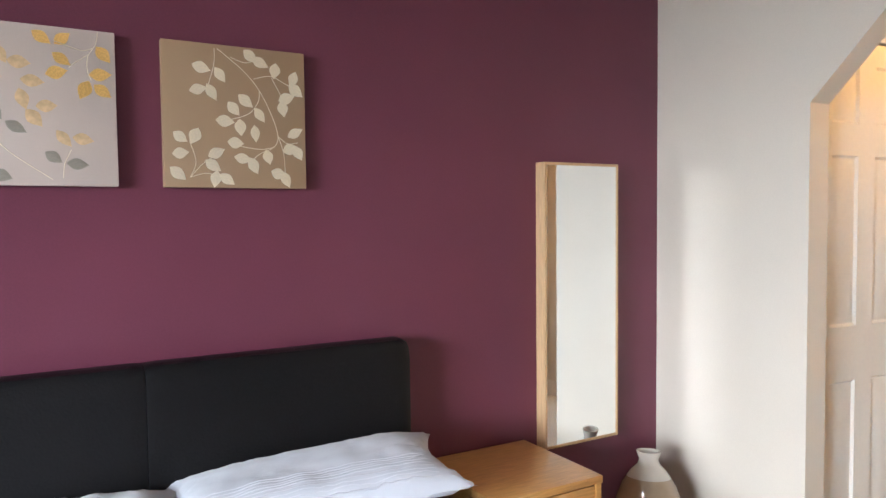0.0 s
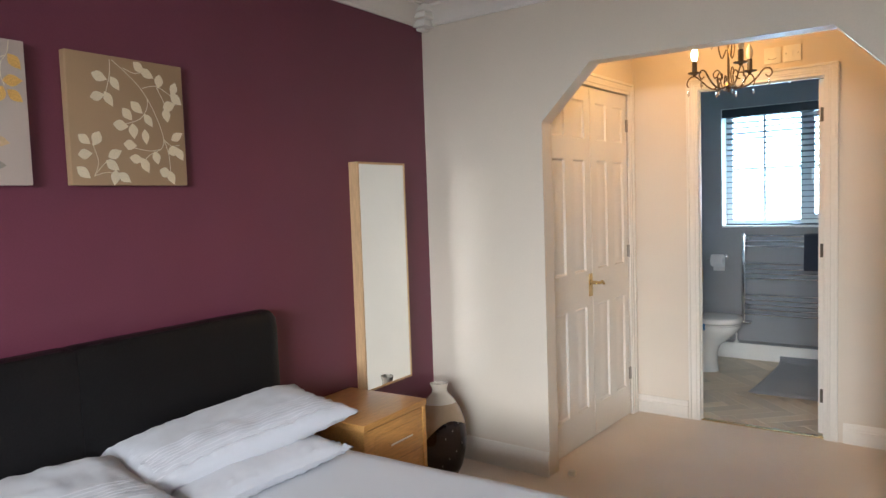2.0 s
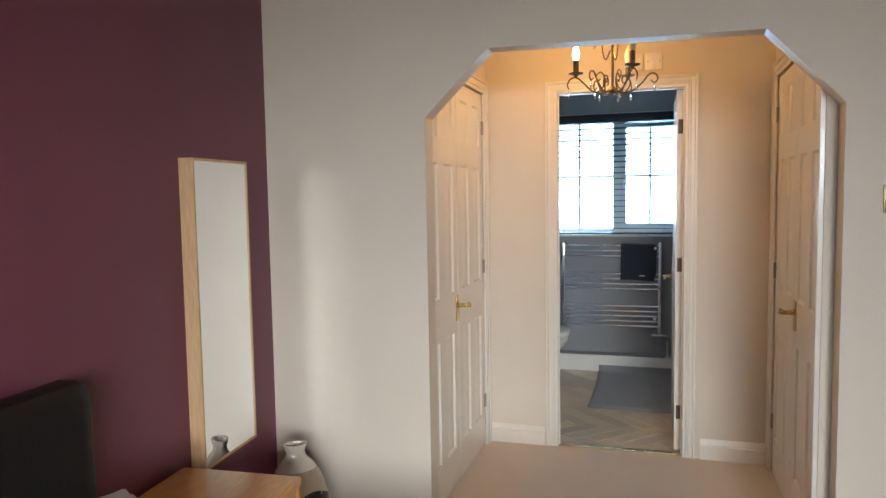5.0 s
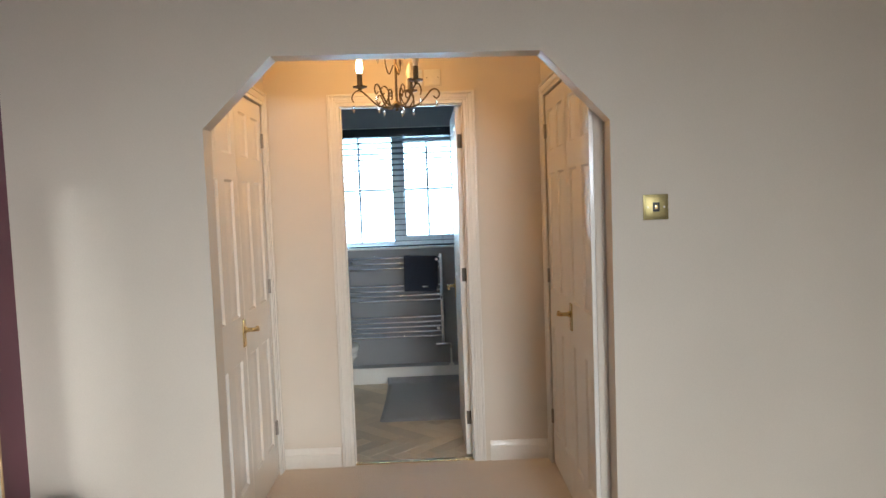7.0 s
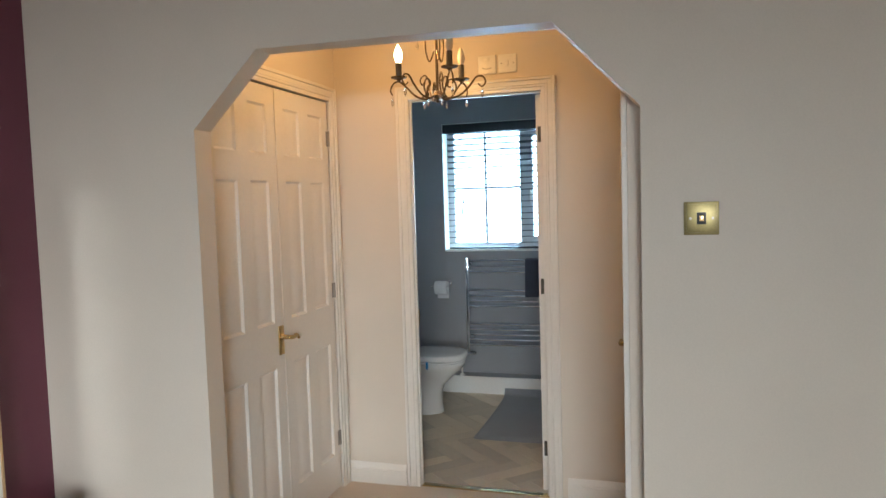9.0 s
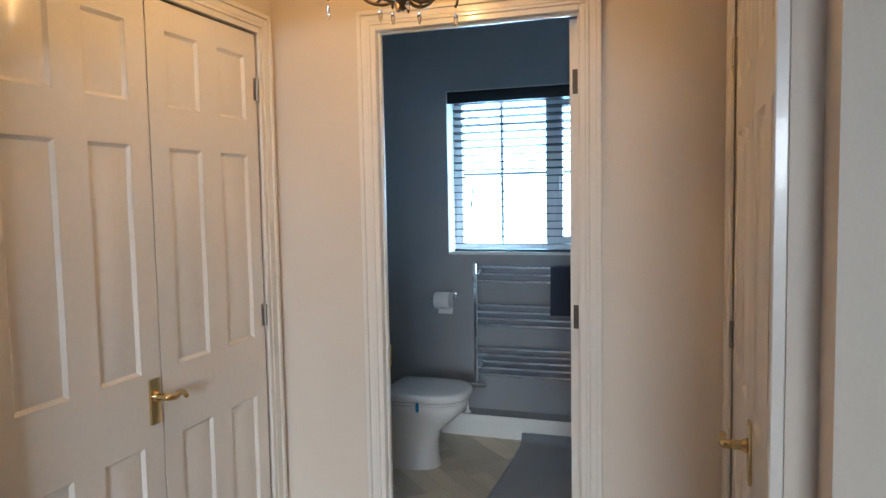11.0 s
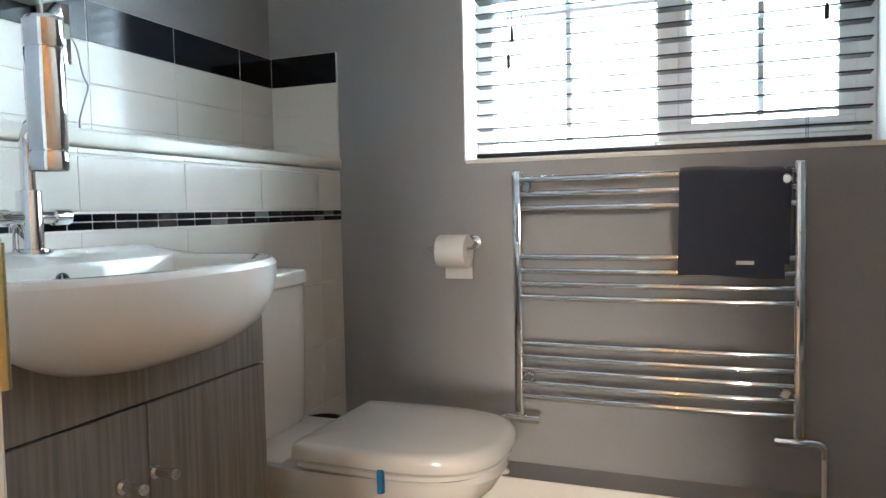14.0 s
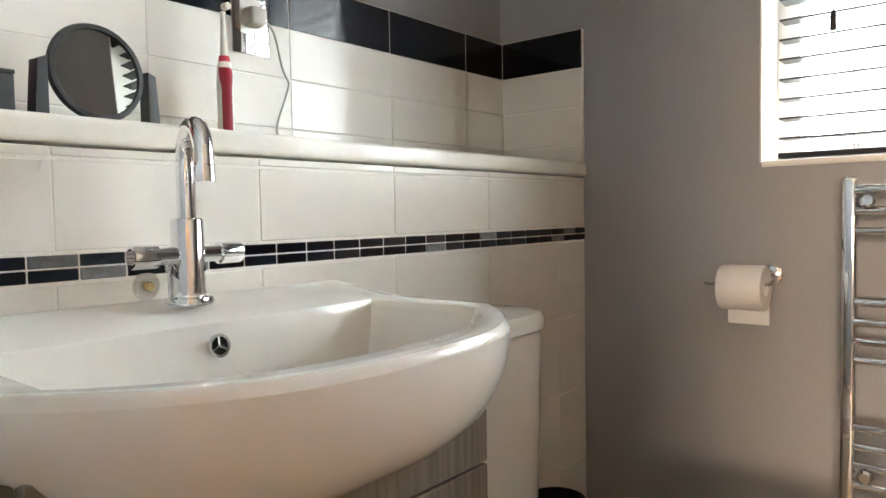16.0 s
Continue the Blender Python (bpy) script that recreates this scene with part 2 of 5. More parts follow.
def loft(bm, rings, cap0=True, cap1=True):
    for a, b in zip(rings, rings[1:]):
        for i in range(len(a)):
            j = (i + 1) % len(a)
            bm.faces.new((a[i], a[j], b[j], b[i]))
    if cap0:
        bm.faces.new(list(reversed(rings[0])))
    if cap1:
        bm.faces.new(rings[-1])
    return bm


# ---- plan ----
XA, XA2 = 2.24, 2.335          # wall with the arched opening
XD, XD2 = 3.505, 3.551         # wall with the bathroom door
XW = 5.449                     # bathroom window wall
YCL, YCR = 1.70, 0.200         # closet fronts
YT, YB = 2.168, 2.44           # tiled boxing and the wall behind it
CEIL = 2.40
XWEST, YSOUTH = -3.0, -2.75
P = pose(0.48, 2.235, 0, 0, 0, 4.1)      # frame of the purple wall: x along it, y into it


def on_p(x, y, z):
    return P @ Vector((x, y, z))


def holed_wall(x0, x1, outer, hole):
    """One slab with one rectangular opening through it."""
    bm = bmesh.new()
    def ring(x, q):
        return [bm.verts.new((x, y, z)) for y, z in ((q[0], q[2]), (q[1], q[2]), (q[1], q[3]), (q[0], q[3]))]
    a, b, c, d = ring(x0, outer), ring(x0, hole), ring(x1, hole), ring(x1, outer)
    for p, q in ((a, b), (b, c), (c, d), (d, a)):
        for i in range(4):
            j = (i + 1) % 4
            bm.faces.new((p[i], p[j], q[j], q[i]))
    return bm


# ---- large structure: bedroom ----
solid("floor", cube(XWEST - 0.2, XD + 0.05, YSOUTH - 0.2, 3.0, -0.12, 0.0), CARPET, "beige cut-pile carpet over bedroom and lobby", "carpet")
bm = cube(-4.0, 2.2, 0.0, 0.12, 0, CEIL + 0.1)
wall_p = new("wall_north", mesh_of("wall_north", bm, PURPLE))
wall_p.matrix_basis = P
tagged(wall_p, "deep plum painted feature wall behind the bed", "wall", kind="structure")
bm = bmesh.new()
prism(bm, [(YSOUTH - 0.2, 0), (0.16, 0), (0.16, 1.730), (0.406, 1.989), (1.389, 1.999), (1.645, 1.747), (1.645, 0), (2.46, 0), (2.46, CEIL + 0.1), (YSOUTH - 0.2, CEIL + 0.1)], "x", XA, XA2)
solid("wall_east", bm, CREAM, "cream painted wall with an angle-topped opening", "wall")
# wall with the bedroom window
W0, W1, WZ0, WZ1 = -1.32, 0.68, 0.75, 2.1
bm = holed_wall(XWEST - 0.25, XWEST, (YSOUTH - 0.2, 3.0, 0, CEIL + 0.1), (W0, W1, WZ0, WZ1))
solid("wall_west", bm, CREAM, "cream painted wall with the bedroom window", "wall")
solid("wall_south", cube(XWEST, XA, YSOUTH - 0.2, YSOUTH, 0, CEIL + 0.1), CREAM, "plain cream painted bedroom wall", "wall")
solid("ceiling", cube(XWEST - 0.2, XD2 - 0.02, YSOUTH - 0.2, 2.46, CEIL, CEIL + 0.15), WHITE_CEIL, "white painted bedroom and lobby ceiling", "ceiling")


def window_unit(name, m, width, height, label, glazed=True):
    """A fixed two-light window in its opening; local x across, z up, y outwards."""
    w = thing(name, m, label, "window", kind="structure")
    bm = bmesh.new()
    for a in ((0, width, 0, 0.06), (0, width, height - 0.06, height), (0, 0.06, 0.06, height - 0.06), (width - 0.06, width, 0.06, height - 0.06), (width / 2 - 0.04, width / 2 + 0.04, 0.06, height - 0.06)):
        box(bm, a[0], a[1], 0, 0.06, a[2], a[3], 0.004)
    part("window_frame", bm, UPVC, w)
    for x0, x1 in ((0.06, width / 2 - 0.04), (width / 2 + 0.04, width - 0.06)) if glazed else ():
        p = part("pane", cube(x0, x1, 0.025, 0.031, 0.06, height - 0.06), GLASS, w)
        p.visible_shadow = False
    return w


# window out of view; its panes are left out so daylight reaches the mirror
window_unit("window_2", pose(XWEST - 0.08, W0, WZ0, 0, 0, 90), W1 - W0, WZ1 - WZ0, "unseen white plastic bedroom window, panes left out", glazed=False)
# lobby: closet walls above and beside the doors
for name, y0, y1 in (("wall_closet_north", YCL, YCL + 0.10), ("wall_closet_south", YCR - 0.10, YCR)):
    bm = bmesh.new()
    box(bm, XA2, XD, y0, y1, 2.0, CEIL + 0.1)
    box(bm, 3.42, XD, y0, y1, 0, 2.0)
    box(bm, XA2, 2.35, y0, y1, 0, 2.0)
    solid(name, bm, CREAM, "cream painted lobby wall round closet doors", "wall")
    yb = y0 + 0.6 if y0 > 1 else y1 - 0.6
    bm = cube(XA2, XD, min(yb, yb + 0.02), max(yb, yb + 0.02), 0, CEIL + 0.1)
    solid(name + "_back", bm, CREAM, "plain back wall of the closet", "wall")
bm = bmesh.new()
DY0, DY1, DH = 0.630, 1.298, 1.985
prism(bm, [(-0.9, 0), (DY0 - 0.025, 0), (DY0 - 0.025, DH + 0.025), (DY1 + 0.025, DH + 0.025), (DY1 + 0.025, 0), (2.6, 0), (2.6, CEIL + 0.1), (-0.9, CEIL + 0.1)], "x", XD, XD + 0.03)
solid("wall_lobby_east", bm, CREAM, "cream painted wall round the bathroom door", "wall")
bm = bmesh.new()
prism(bm, [(-0.9, 0), (DY0 - 0.025, 0), (DY0 - 0.025, DH + 0.025), (DY1 + 0.025, DH + 0.025), (DY1 + 0.025, 0), (2.6, 0), (2.6, 2.56), (-0.9, 2.56)], "x", XD + 0.031, XD2)
solid("wall_bath_west", bm, GREY, "grey painted bathroom wall round the door", "wall")

# ---- large structure: bathroom ----
BCEIL = 2.46
solid("bathroom_floor_base", cube(XD + 0.05, XW + 0.3, -0.9, 2.6, -0.12, -0.006), GROUT, "pale joint lines under herringbone flooring", "floor")
solid("bathroom_ceiling", cube(XD2, XW + 0.3, -0.9, 2.6, BCEIL, BCEIL + 0.1), WHITE_CEIL, "white painted bathroom ceiling", "ceiling")
BW0, BW1, BZ0, BZ1 = 0.532, 1.711, 1.090, 2.078
bm = holed_wall(XW, XW + 0.27, (-0.9, 2.7, 0, BCEIL), (BW0, BW1, BZ0, BZ1))
solid("wall_bath_east", bm, GREY, "mid-grey painted bathroom wall with a window", "wall")
solid("wall_bath_north", cube(XD2, XW, YB, YB + 0.12, 0, BCEIL), GREY, "mid-grey painted wall above black tiles", "wall")
# closing wall out of view, made white to bounce light onto tiles and basin
solid("wall_bath_south", cube(XD2, XW, -0.9, -0.8, 0, BCEIL), WHITE_CEIL, "unseen plain bathroom wall, white to bounce light", "wall")
solid("tiled_boxing", cube(XD2, XW, YT + 0.0014, YB, 0, 1.0775), GROUT_W, "half-height tiled boxing behind basin and toilet", "boxing")
solid("ledge", cube(XD2, XW - 0.001, YT - 0.010, YB - 0.013, 1.081, 1.117, 0.008, 3), GLOSS, "white painted ledge board on the tiled boxing", "ledge")
solid("pipe_boxing", cube(5.300, XW, -0.8, YT + 0.006, 0, 0.122, 0.003), GREY, "low grey painted pipe boxing along the wall", "boxing")


def skirting(name, a, b, h=0.125, d=0.015, label="white gloss moulded skirting board"):
    """Along a to b on the floor, proud to the right of that direction."""
    a, b = Vector((*a, 0)), Vector((*b, 0))
    u = (b - a).normalized()
    prof = [(0, 0), (d, 0), (d, h * 0.66), (d * 0.75, h * 0.70), (d * 0.75, h * 0.80), (d * 0.45, h * 0.86), (d * 0.4, h * 0.95), (d * 0.15, h), (0, h)]
    bm = bmesh.new()
    prism(bm, prof, "x", 0, (b - a).length)
    rot = Matrix(((u.x, u.y, 0, a.x), (u.y, -u.x, 0, a.y), (0, 0, 1, 0), (0, 0, 0, 1)))
    bmesh.ops.transform(bm, matrix=rot, verts=bm.verts)
    return solid(name, bm, GLOSS, label, "skirting board")


skirting("baseboard_1", (XA, 2.33), (XA, 1.645))
skirting("baseboard_2", (XA, 0.16), (XA, YSOUTH))
skirting("baseboard_3", (XD, 1.70), (XD, 1.372), h=0.11)
skirting("baseboard_4", (XD, 0.538), (XD, YCR), h=0.11)
skirting("baseboard_5", (5.300, YT), (5.300, -0.8), h=0.128)
skirting("baseboard_6", (XD2, -0.8), (XD2, 0.54))
pa, pb = on_p(1.74, -0.002, 0), on_p(-3.4, -0.002, 0)
skirting("baseboard_7", (pb.x, pb.y), (pa.x, pa.y))

# ceiling coving, with a moulded block in the corner
COVE = [(0, 0), (0.0, -0.092), (0.012, -0.092), (0.014, -0.080), (0.026, -0.070), (0.034, -0.050), (0.050, -0.032), (0.072, -0.020), (0.080, -0.014), (0.092, -0.012), (0.092, 0)]


def coving(name, m, length):
    bm = bmesh.new()
    prism(bm, COVE, "x", 0, length)
    bmesh.ops.transform(bm, matrix=m @ pose(0, 0, CEIL), verts=bm.verts)
    return solid(name, bm, WHITE_CEIL, "white plaster coving at the ceiling", "coving")


corner = on_p(1.745, 0, 0)
coving("trim_1", P @ pose(1.745, 0, 0, 0, 0, 180), 4.9)
coving("trim_2", pose(XA, 2.34, 0, 0, 0, -90) @ Matrix.Diagonal((1, -1, 1, 1)), 4.1)
bm = bmesh.new()
for i, (r, z0, z1) in enumerate(((0.125, -0.030, 0.0), (0.105, -0.062, -0.030), (0.080, -0.098, -0.062), (0.055, -0.112, -0.098))):
    box(bm, -r, 0, -r, 0, z0, z1, 0.007)
bmesh.ops.transform(bm, matrix=pose(XA - 0.001, corner.y - 0.004, CEIL - 0.001), verts=bm.verts)
solid("trim_3", bm, WHITE_CEIL, "white stepped plaster corner block of the coving", "coving")


# ---- doors ----
def architrave(name, y_or_x, a0, a1, top, plane, out, w=0.075, d=0.018, x_axis=True, label="white gloss moulded door architrave", w0=None):
    """Moulded casing round an opening a0..a1 wide; x_axis: the wall faces along y."""
    bm = bmesh.new()
    w0 = w if w0 is None else w0
    for k, (f0, f1, dd) in enumerate(((0, 0.28, 0.62), (0.28, 0.46, 0.80), (0.46, 0.78, 0.66), (0.78, 1.0, 1.0))):
        lo, hi = sorted((plane, plane + out * d * dd))
        quads = ((a0 - w0 * f1, a0 - w0 * f0, 0, top + w * f1), (a1 + w * f0, a1 + w * f1, 0, top + w * f1), (a0 - w0 * f0, a1 + w * f0, top + w * f0, top + w * f1))
        for q0, q1, z0, z1 in quads:
            if x_axis:
                box(bm, q0, q1, lo, hi, z0, z1, 0.002, 1)
            else:
                box(bm, lo, hi, q0, q1, z0, z1, 0.002, 1)
    return solid(name, bm, GLOSS, label, "door frame")


architrave("trim_4", 0, 2.372, 3.41, 1.995, YCL, -1, 0.07, w0=0.034)
architrave("trim_5", 0, 2.372, 3.41, 1.995, YCR, 1, 0.07, w0=0.034)
architrave("trim_6", 0, DY0, DY1, DH, XD, -1, 0.066, x_axis=False, label="white gloss moulded bathroom door architrave")
architrave("trim_7", 0, DY0, DY1, DH, XD2, 1, 0.06, d=0.006, x_axis=False)
bm = bmesh.new()
box(bm, XD - 0.001, XD2 + 0.001, DY1, DY1 + 0.0248, 0, DH)
box(bm, XD - 0.001, XD2 + 0.001, DY0 - 0.0248, DY0, 0, DH)
box(bm, XD - 0.001, XD2 + 0.001, DY0 - 0.0248, DY1 + 0.0248, DH, DH + 0.0248)
box(bm, XD + 0.012, XD + 0.030, DY1 - 0.008, DY1 - 0.0005, 0, DH - 0.001, 0.002)
box(bm, XD + 0.012, XD + 0.030, DY0 + 0.0005, DY0 + 0.008, 0, DH - 0.001, 0.002)
box(bm, XD + 0.012, XD + 0.030, DY0 + 0.008, DY1 - 0.008, DH - 0.008, DH - 0.0005, 0.002)
solid("trim_8", bm, GLOSS, "white gloss door lining with stops", "door frame")
solid("threshold", cube(XD + 0.004, XD + 0.044, DY0 + 0.001, DY1 - 0.001, 0.0, 0.007, 0.002), BRASS, "slim metal threshold strip between carpet and vinyl", "threshold")


def door_leaf(name, m, width, height, label, cols, rows, both=False, kind="structure"):
    """A moulded six-panel leaf: front at y = 0 facing -y, x across, base at z = 0."""
    d = thing(name, m, label, "door", kind=kind)
    t = 0.035
    bm = bmesh.new()
    box(bm, 0.001, width - 0.001, 0.009, t - (0.009 if both else 0.0), 0.006, height)
    xs = [0] + [c for p in cols for c in p] + [width]
    faces = [(0.0, 0.0092)] + ([(t - 0.0092, t)] if both else [])
    for f0, f1 in faces:
        for i in range(0, len(xs), 2):
            box(bm, xs[i], xs[i + 1], f0, f1, 0.006, height, 0.0)
        for c0, c1 in cols:
            zs = [0.006] + [z for r in rows for z in r] + [height]
            for i in range(0, len(zs), 2):
                box(bm, c0, c1, f0, f1, zs[i], zs[i + 1])
    part("leaf", bm, GLOSS, d)
    for c0, c1 in cols:
        for z0, z1 in rows:
            for back in ([0, 1] if both else [0]):
                bm = bmesh.new()
                def ring(k, y):
                    y = t - y if back else y
                    return [bm.verts.new(v) for v in ((c0 + k, y, z0 + k), (c1 - k, y, z0 + k), (c1 - k, y, z1 - k), (c0 + k, y, z1 - k))]
                rs = [ring(0.0005, 0.0008), ring(0.009, 0.0088), ring(0.016, 0.0088), ring(0.040, 0.0012)]
                for a, b in zip(rs, rs[1:]):
                    for i in range(4):
                        bm.faces.new((a[i], a[(i + 1) % 4], b[(i + 1) % 4], b[i]))
                bm.faces.new(rs[-1])
                part("panel", bm, GLOSS, d)
    return d


def hinge(parent, x, z, label="steel butt hinge"):
    bm = bmesh.new()
    lathe(bm, [(0.006, 0), (0.006, 0.075)], 10, pose(x, -0.006, z - 0.037))
    box(bm, x - 0.016, x + 0.016, -0.002, 0.001, z - 0.037, z + 0.037, 0.0008, 1)
    part("hinge", bm, STEEL, parent, label)


def lever_handle(parent, x, z, side=1, y=0.0, out=-1):
    """Brass lever on a back plate; side: the way that the lever points along x."""
    bm = cube(x - 0.020, x + 0.020, min(y, y + out * 0.007), max(y, y + out * 0.007), z - 0.066, z + 0.062, 0.003)
    h = part("handle", bm, BRASS, parent, "polished brass lever handle on a back plate")
    bm = bmesh.new()
    pts = spline([(x, y + out * 0.005, z + 0.012), (x, y + out * 0.03, z + 0.012), (x, y + out * 0.048, z + 0.012), (x + side * 0.02, y + out * 0.055, z + 0.010), (x + side * 0.044, y + out * 0.052, z + 0.015), (x + side * 0.064, y + out * 0.050, z + 0.008), (x + side * 0.072, y + out * 0.050, z - 0.004)], 5)
    tube(bm, pts, 0.0085, 10, lambda s: 1.25 - 0.4 * s)
    lathe(bm, [(0.014, 0), (0.016, 0.004), (0.011, 0.012)], 14, pose(x, y + out * 0.006, z + 0.012, 90 if out < 0 else -90))
    part("lever", bm, BRASS, h)
    return h


LW = 0.512
ROWS3 = [(0.19, 0.765), (0.965, 1.58), (1.695, 1.905)]
C1, C2 = [(0.060, 0.205), (0.300, 0.440)], [(0.072, 0.214), (0.306, 0.450)]
dl = door_leaf("door_1", pose(2.376, YCL + 0.004, 0.004), LW, 1.985, "closed white six-panel closet door leaf, hinged by the arch", C1, ROWS3)
hinge(dl, 0.002, 1.02), hinge(dl, 0.002, 0.26), hinge(dl, 0.002, 1.80)
dr = door_leaf("door_2", pose(2.376 + LW + 0.005, YCL + 0.004, 0.004), LW, 1.985, "closed white six-panel closet door leaf with brass lever", C2, ROWS3)
lever_handle(dl, LW - 0.030, 0.885, 1)
for z in (0.263, 1.034, 1.803):
    hinge(dr, LW - 0.002, z)
el = door_leaf("door_3", pose(3.405, YCR - 0.004, 0.004, 0, 0, 180), LW, 1.985, "closed white six-panel closet door leaf facing its twin", C1, ROWS3)
er = door_leaf("door_4", pose(3.405 - LW - 0.005, YCR - 0.004, 0.004, 0, 0, 180), LW, 1.985, "closed white six-panel closet door leaf with brass handle", C2, ROWS3)
for z in (0.263, 1.034, 1.803):
    hinge(el, 0.002, z)
lever_handle(er, 0.045, 0.90, -1)
bath_door = door_leaf("door_5", pose(4.252, 0.674, 0.006, 0, 0, 180.3), 0.680, 1.972, "open white six-panel bathroom door with brass lever", [(0.090, 0.285), (0.392, 0.590)], [(0.20, 0.745), (0.985, 1.575), (1.69, 1.87)], both=True)
lever_handle(bath_door, 0.030, 0.888, 1)
lever_handle(bath_door, 0.030, 0.888, 1, 0.035, 1)
for z in (0.22, 1.036, 1.78):
    bm = bmesh.new()
    lathe(bm, [(0.0065, 0), (0.0065, 0.09)], 10, pose(0.684, 0.0385, z - 0.045))
    box(bm, 0.679, 0.6825, 0.009, 0.034, z - 0.038, z + 0.038, 0.0008, 1)
    for dz in (-0.03, 0.0, 0.03):
        lathe(bm, [(0.0035, 0), (0.003, 0.0012)], 8, pose(0.6825, 0.020, z + dz, 0, 90, 0))
    part("hinge", bm, STEEL_DARK, bath_door, "dull steel butt hinge with screws")
plate = thing("strike_plate", pose(3.54, DY1, 0.883), "brass strike plate let into the door lining", "strike plate")
part("plate", cube(3.526, 3.549, DY1 - 0.0035, DY1 + 0.001, 0.829, 0.937, 0.0015), BRASS, plate, world=True)
# no hole is cut: a black slab paints the latch hole's shade
part("latch_hole_shade", cube(3.531, 3.543, DY1 - 0.0045, DY1 - 0.003, 0.864, 0.896), HOLE_SHADE, plate, world=True)
part("lip", tube(bmesh.new(), [(3.5525, DY1 - 0.002, 0.846), (3.5525, DY1 - 0.002, 0.922)], 0.0045, 12), BRASS, plate, world=True)
for z in (0.842, 0.926):
    part("screw", lathe(bmesh.new(), [(0.004, 0), (0.003, 0.0015)], 10, pose(3.536, DY1 - 0.0035, z, 90)), STEEL, plate, world=True)

# ---- bedroom things ----
BX0, BX1 = -1.02, 0.515
bed = thing("bed", P, "double bed with black leather headboard and white sheet", "bed")
SEAM = -0.285
for x0, x1 in ((BX0, SEAM - 0.0008), (SEAM + 0.0008, BX1)):
    bm = bmesh.new()
    prof = [(-0.035, 0.22), (-0.120, 0.22), (-0.131, 0.26), (-0.135, 0.60), (-0.133, 0.93), (-0.127, 0.965), (-0.112, 0.982), (-0.09, 0.986), (-0.05, 0.985), (-0.038, 0.98), (-0.035, 0.965)]
    n = 30
    rings = []
    for i in range(n + 1):
        x = x0 + (x1 - x0) * i / n
        outer = x1 if x1 == BX1 else x0
        q = min(1.0, abs(x - outer) / 0.03)
        sink = 0.014 * (1 - math.sqrt(max(0.0, 1 - (1 - q) ** 2)))
        tuck = 0.003 * math.exp(-abs(x - SEAM) / 0.008)
        rings.append([bm.verts.new((x, y + (sink + tuck + 0.0012 * noise.noise(Vector((x * 9, z * 3, 0))) if y < -0.1 else 0), z - (sink + tuck if z > 0.9 else 0) + 0.0015 * noise.noise(Vector((x * 6, 2, 0))) * (z > 0.9))) for y, z in prof])
    loft(bm, rings)
    part("headboard_panel", bm, LEATHER, bed, "black leather padded headboard panel")
part("headboard_backing", cube(BX0 + 0.02, BX1 - 0.02, -0.034, -0.012, 0.10, 0.955), LEATHER, bed)
part("bed_base", cube(BX0 + 0.01, BX1 - 0.01, -2.10, -0.14, 0.06, 0.30, 0.015), LEATHER, bed, "black leather covered bed base")
for x in (BX0 + 0.10, BX1 - 0.10):
    for y in (-2.0, -0.25):
        part("leg", lathe(bmesh.new(), [(0.025, 0.0), (0.03, 0.06)], 14, pose(x, y, 0)), PLASTIC_D, bed)
part("mattress", cube(BX0 + 0.01, BX1 - 0.012, -2.09, -0.14, 0.302, 0.470, 0.04, 3), COTTON, bed)


def cloth_top(x0, x1, y0, y1, z, drop, amp, seed, n=56):
    """A sheet lying over a box: flat top, rounded edges, hanging sides, faint creases."""
    bm = bmesh.new()
    rows = []
    over = drop + 0.05
    for i in range(n + 1):
        row = []
        for j in range(n + 1):
            u = x0 - over + (x1 - x0 + 2 * over) * i / n
            v = y0 - over + (y1 - y0 + over) * j / n
            cx, cy = min(max(u, x0), x1), max(v, y0)
            d = math.hypot(u - cx, v - cy)
            a = min(d / 0.05, 1.0) * math.pi / 2
            px, py, pz = cx, cy, z
            if d > 0:
                k = 0.035 * math.sin(a)
                px, py = cx + (u - cx) / d * k, cy + (v - cy) / d * k
                pz = z - 0.035 * (1 - math.cos(a)) - max(0, d - 0.05)
            w = noise.noise(Vector((u * 3 + seed, v * 3, 0))) * amp + noise.noise(Vector((u * 9, v * 7 + seed, 3))) * amp * 0.4
            row.append(bm.verts.new((px + (w * 0.8 if d > 0.03 else 0), py + (w * 0.8 if d > 0.03 else 0), pz + w)))
        rows.append(row)
    for a, b in zip(rows, rows[1:]):
        for i in range(n):
            bm.faces.new((a[i], a[i + 1], b[i + 1], b[i]))
    return bm


sheet = thing("bed_sheet", P, "smooth white cotton cover over the mattress", "bed cover")
part("cover", cloth_top(BX0 + 0.02, BX1 - 0.02, -2.07, -0.145, 0.492, 0.30, 0.005, 2.0), COTTON, sheet)


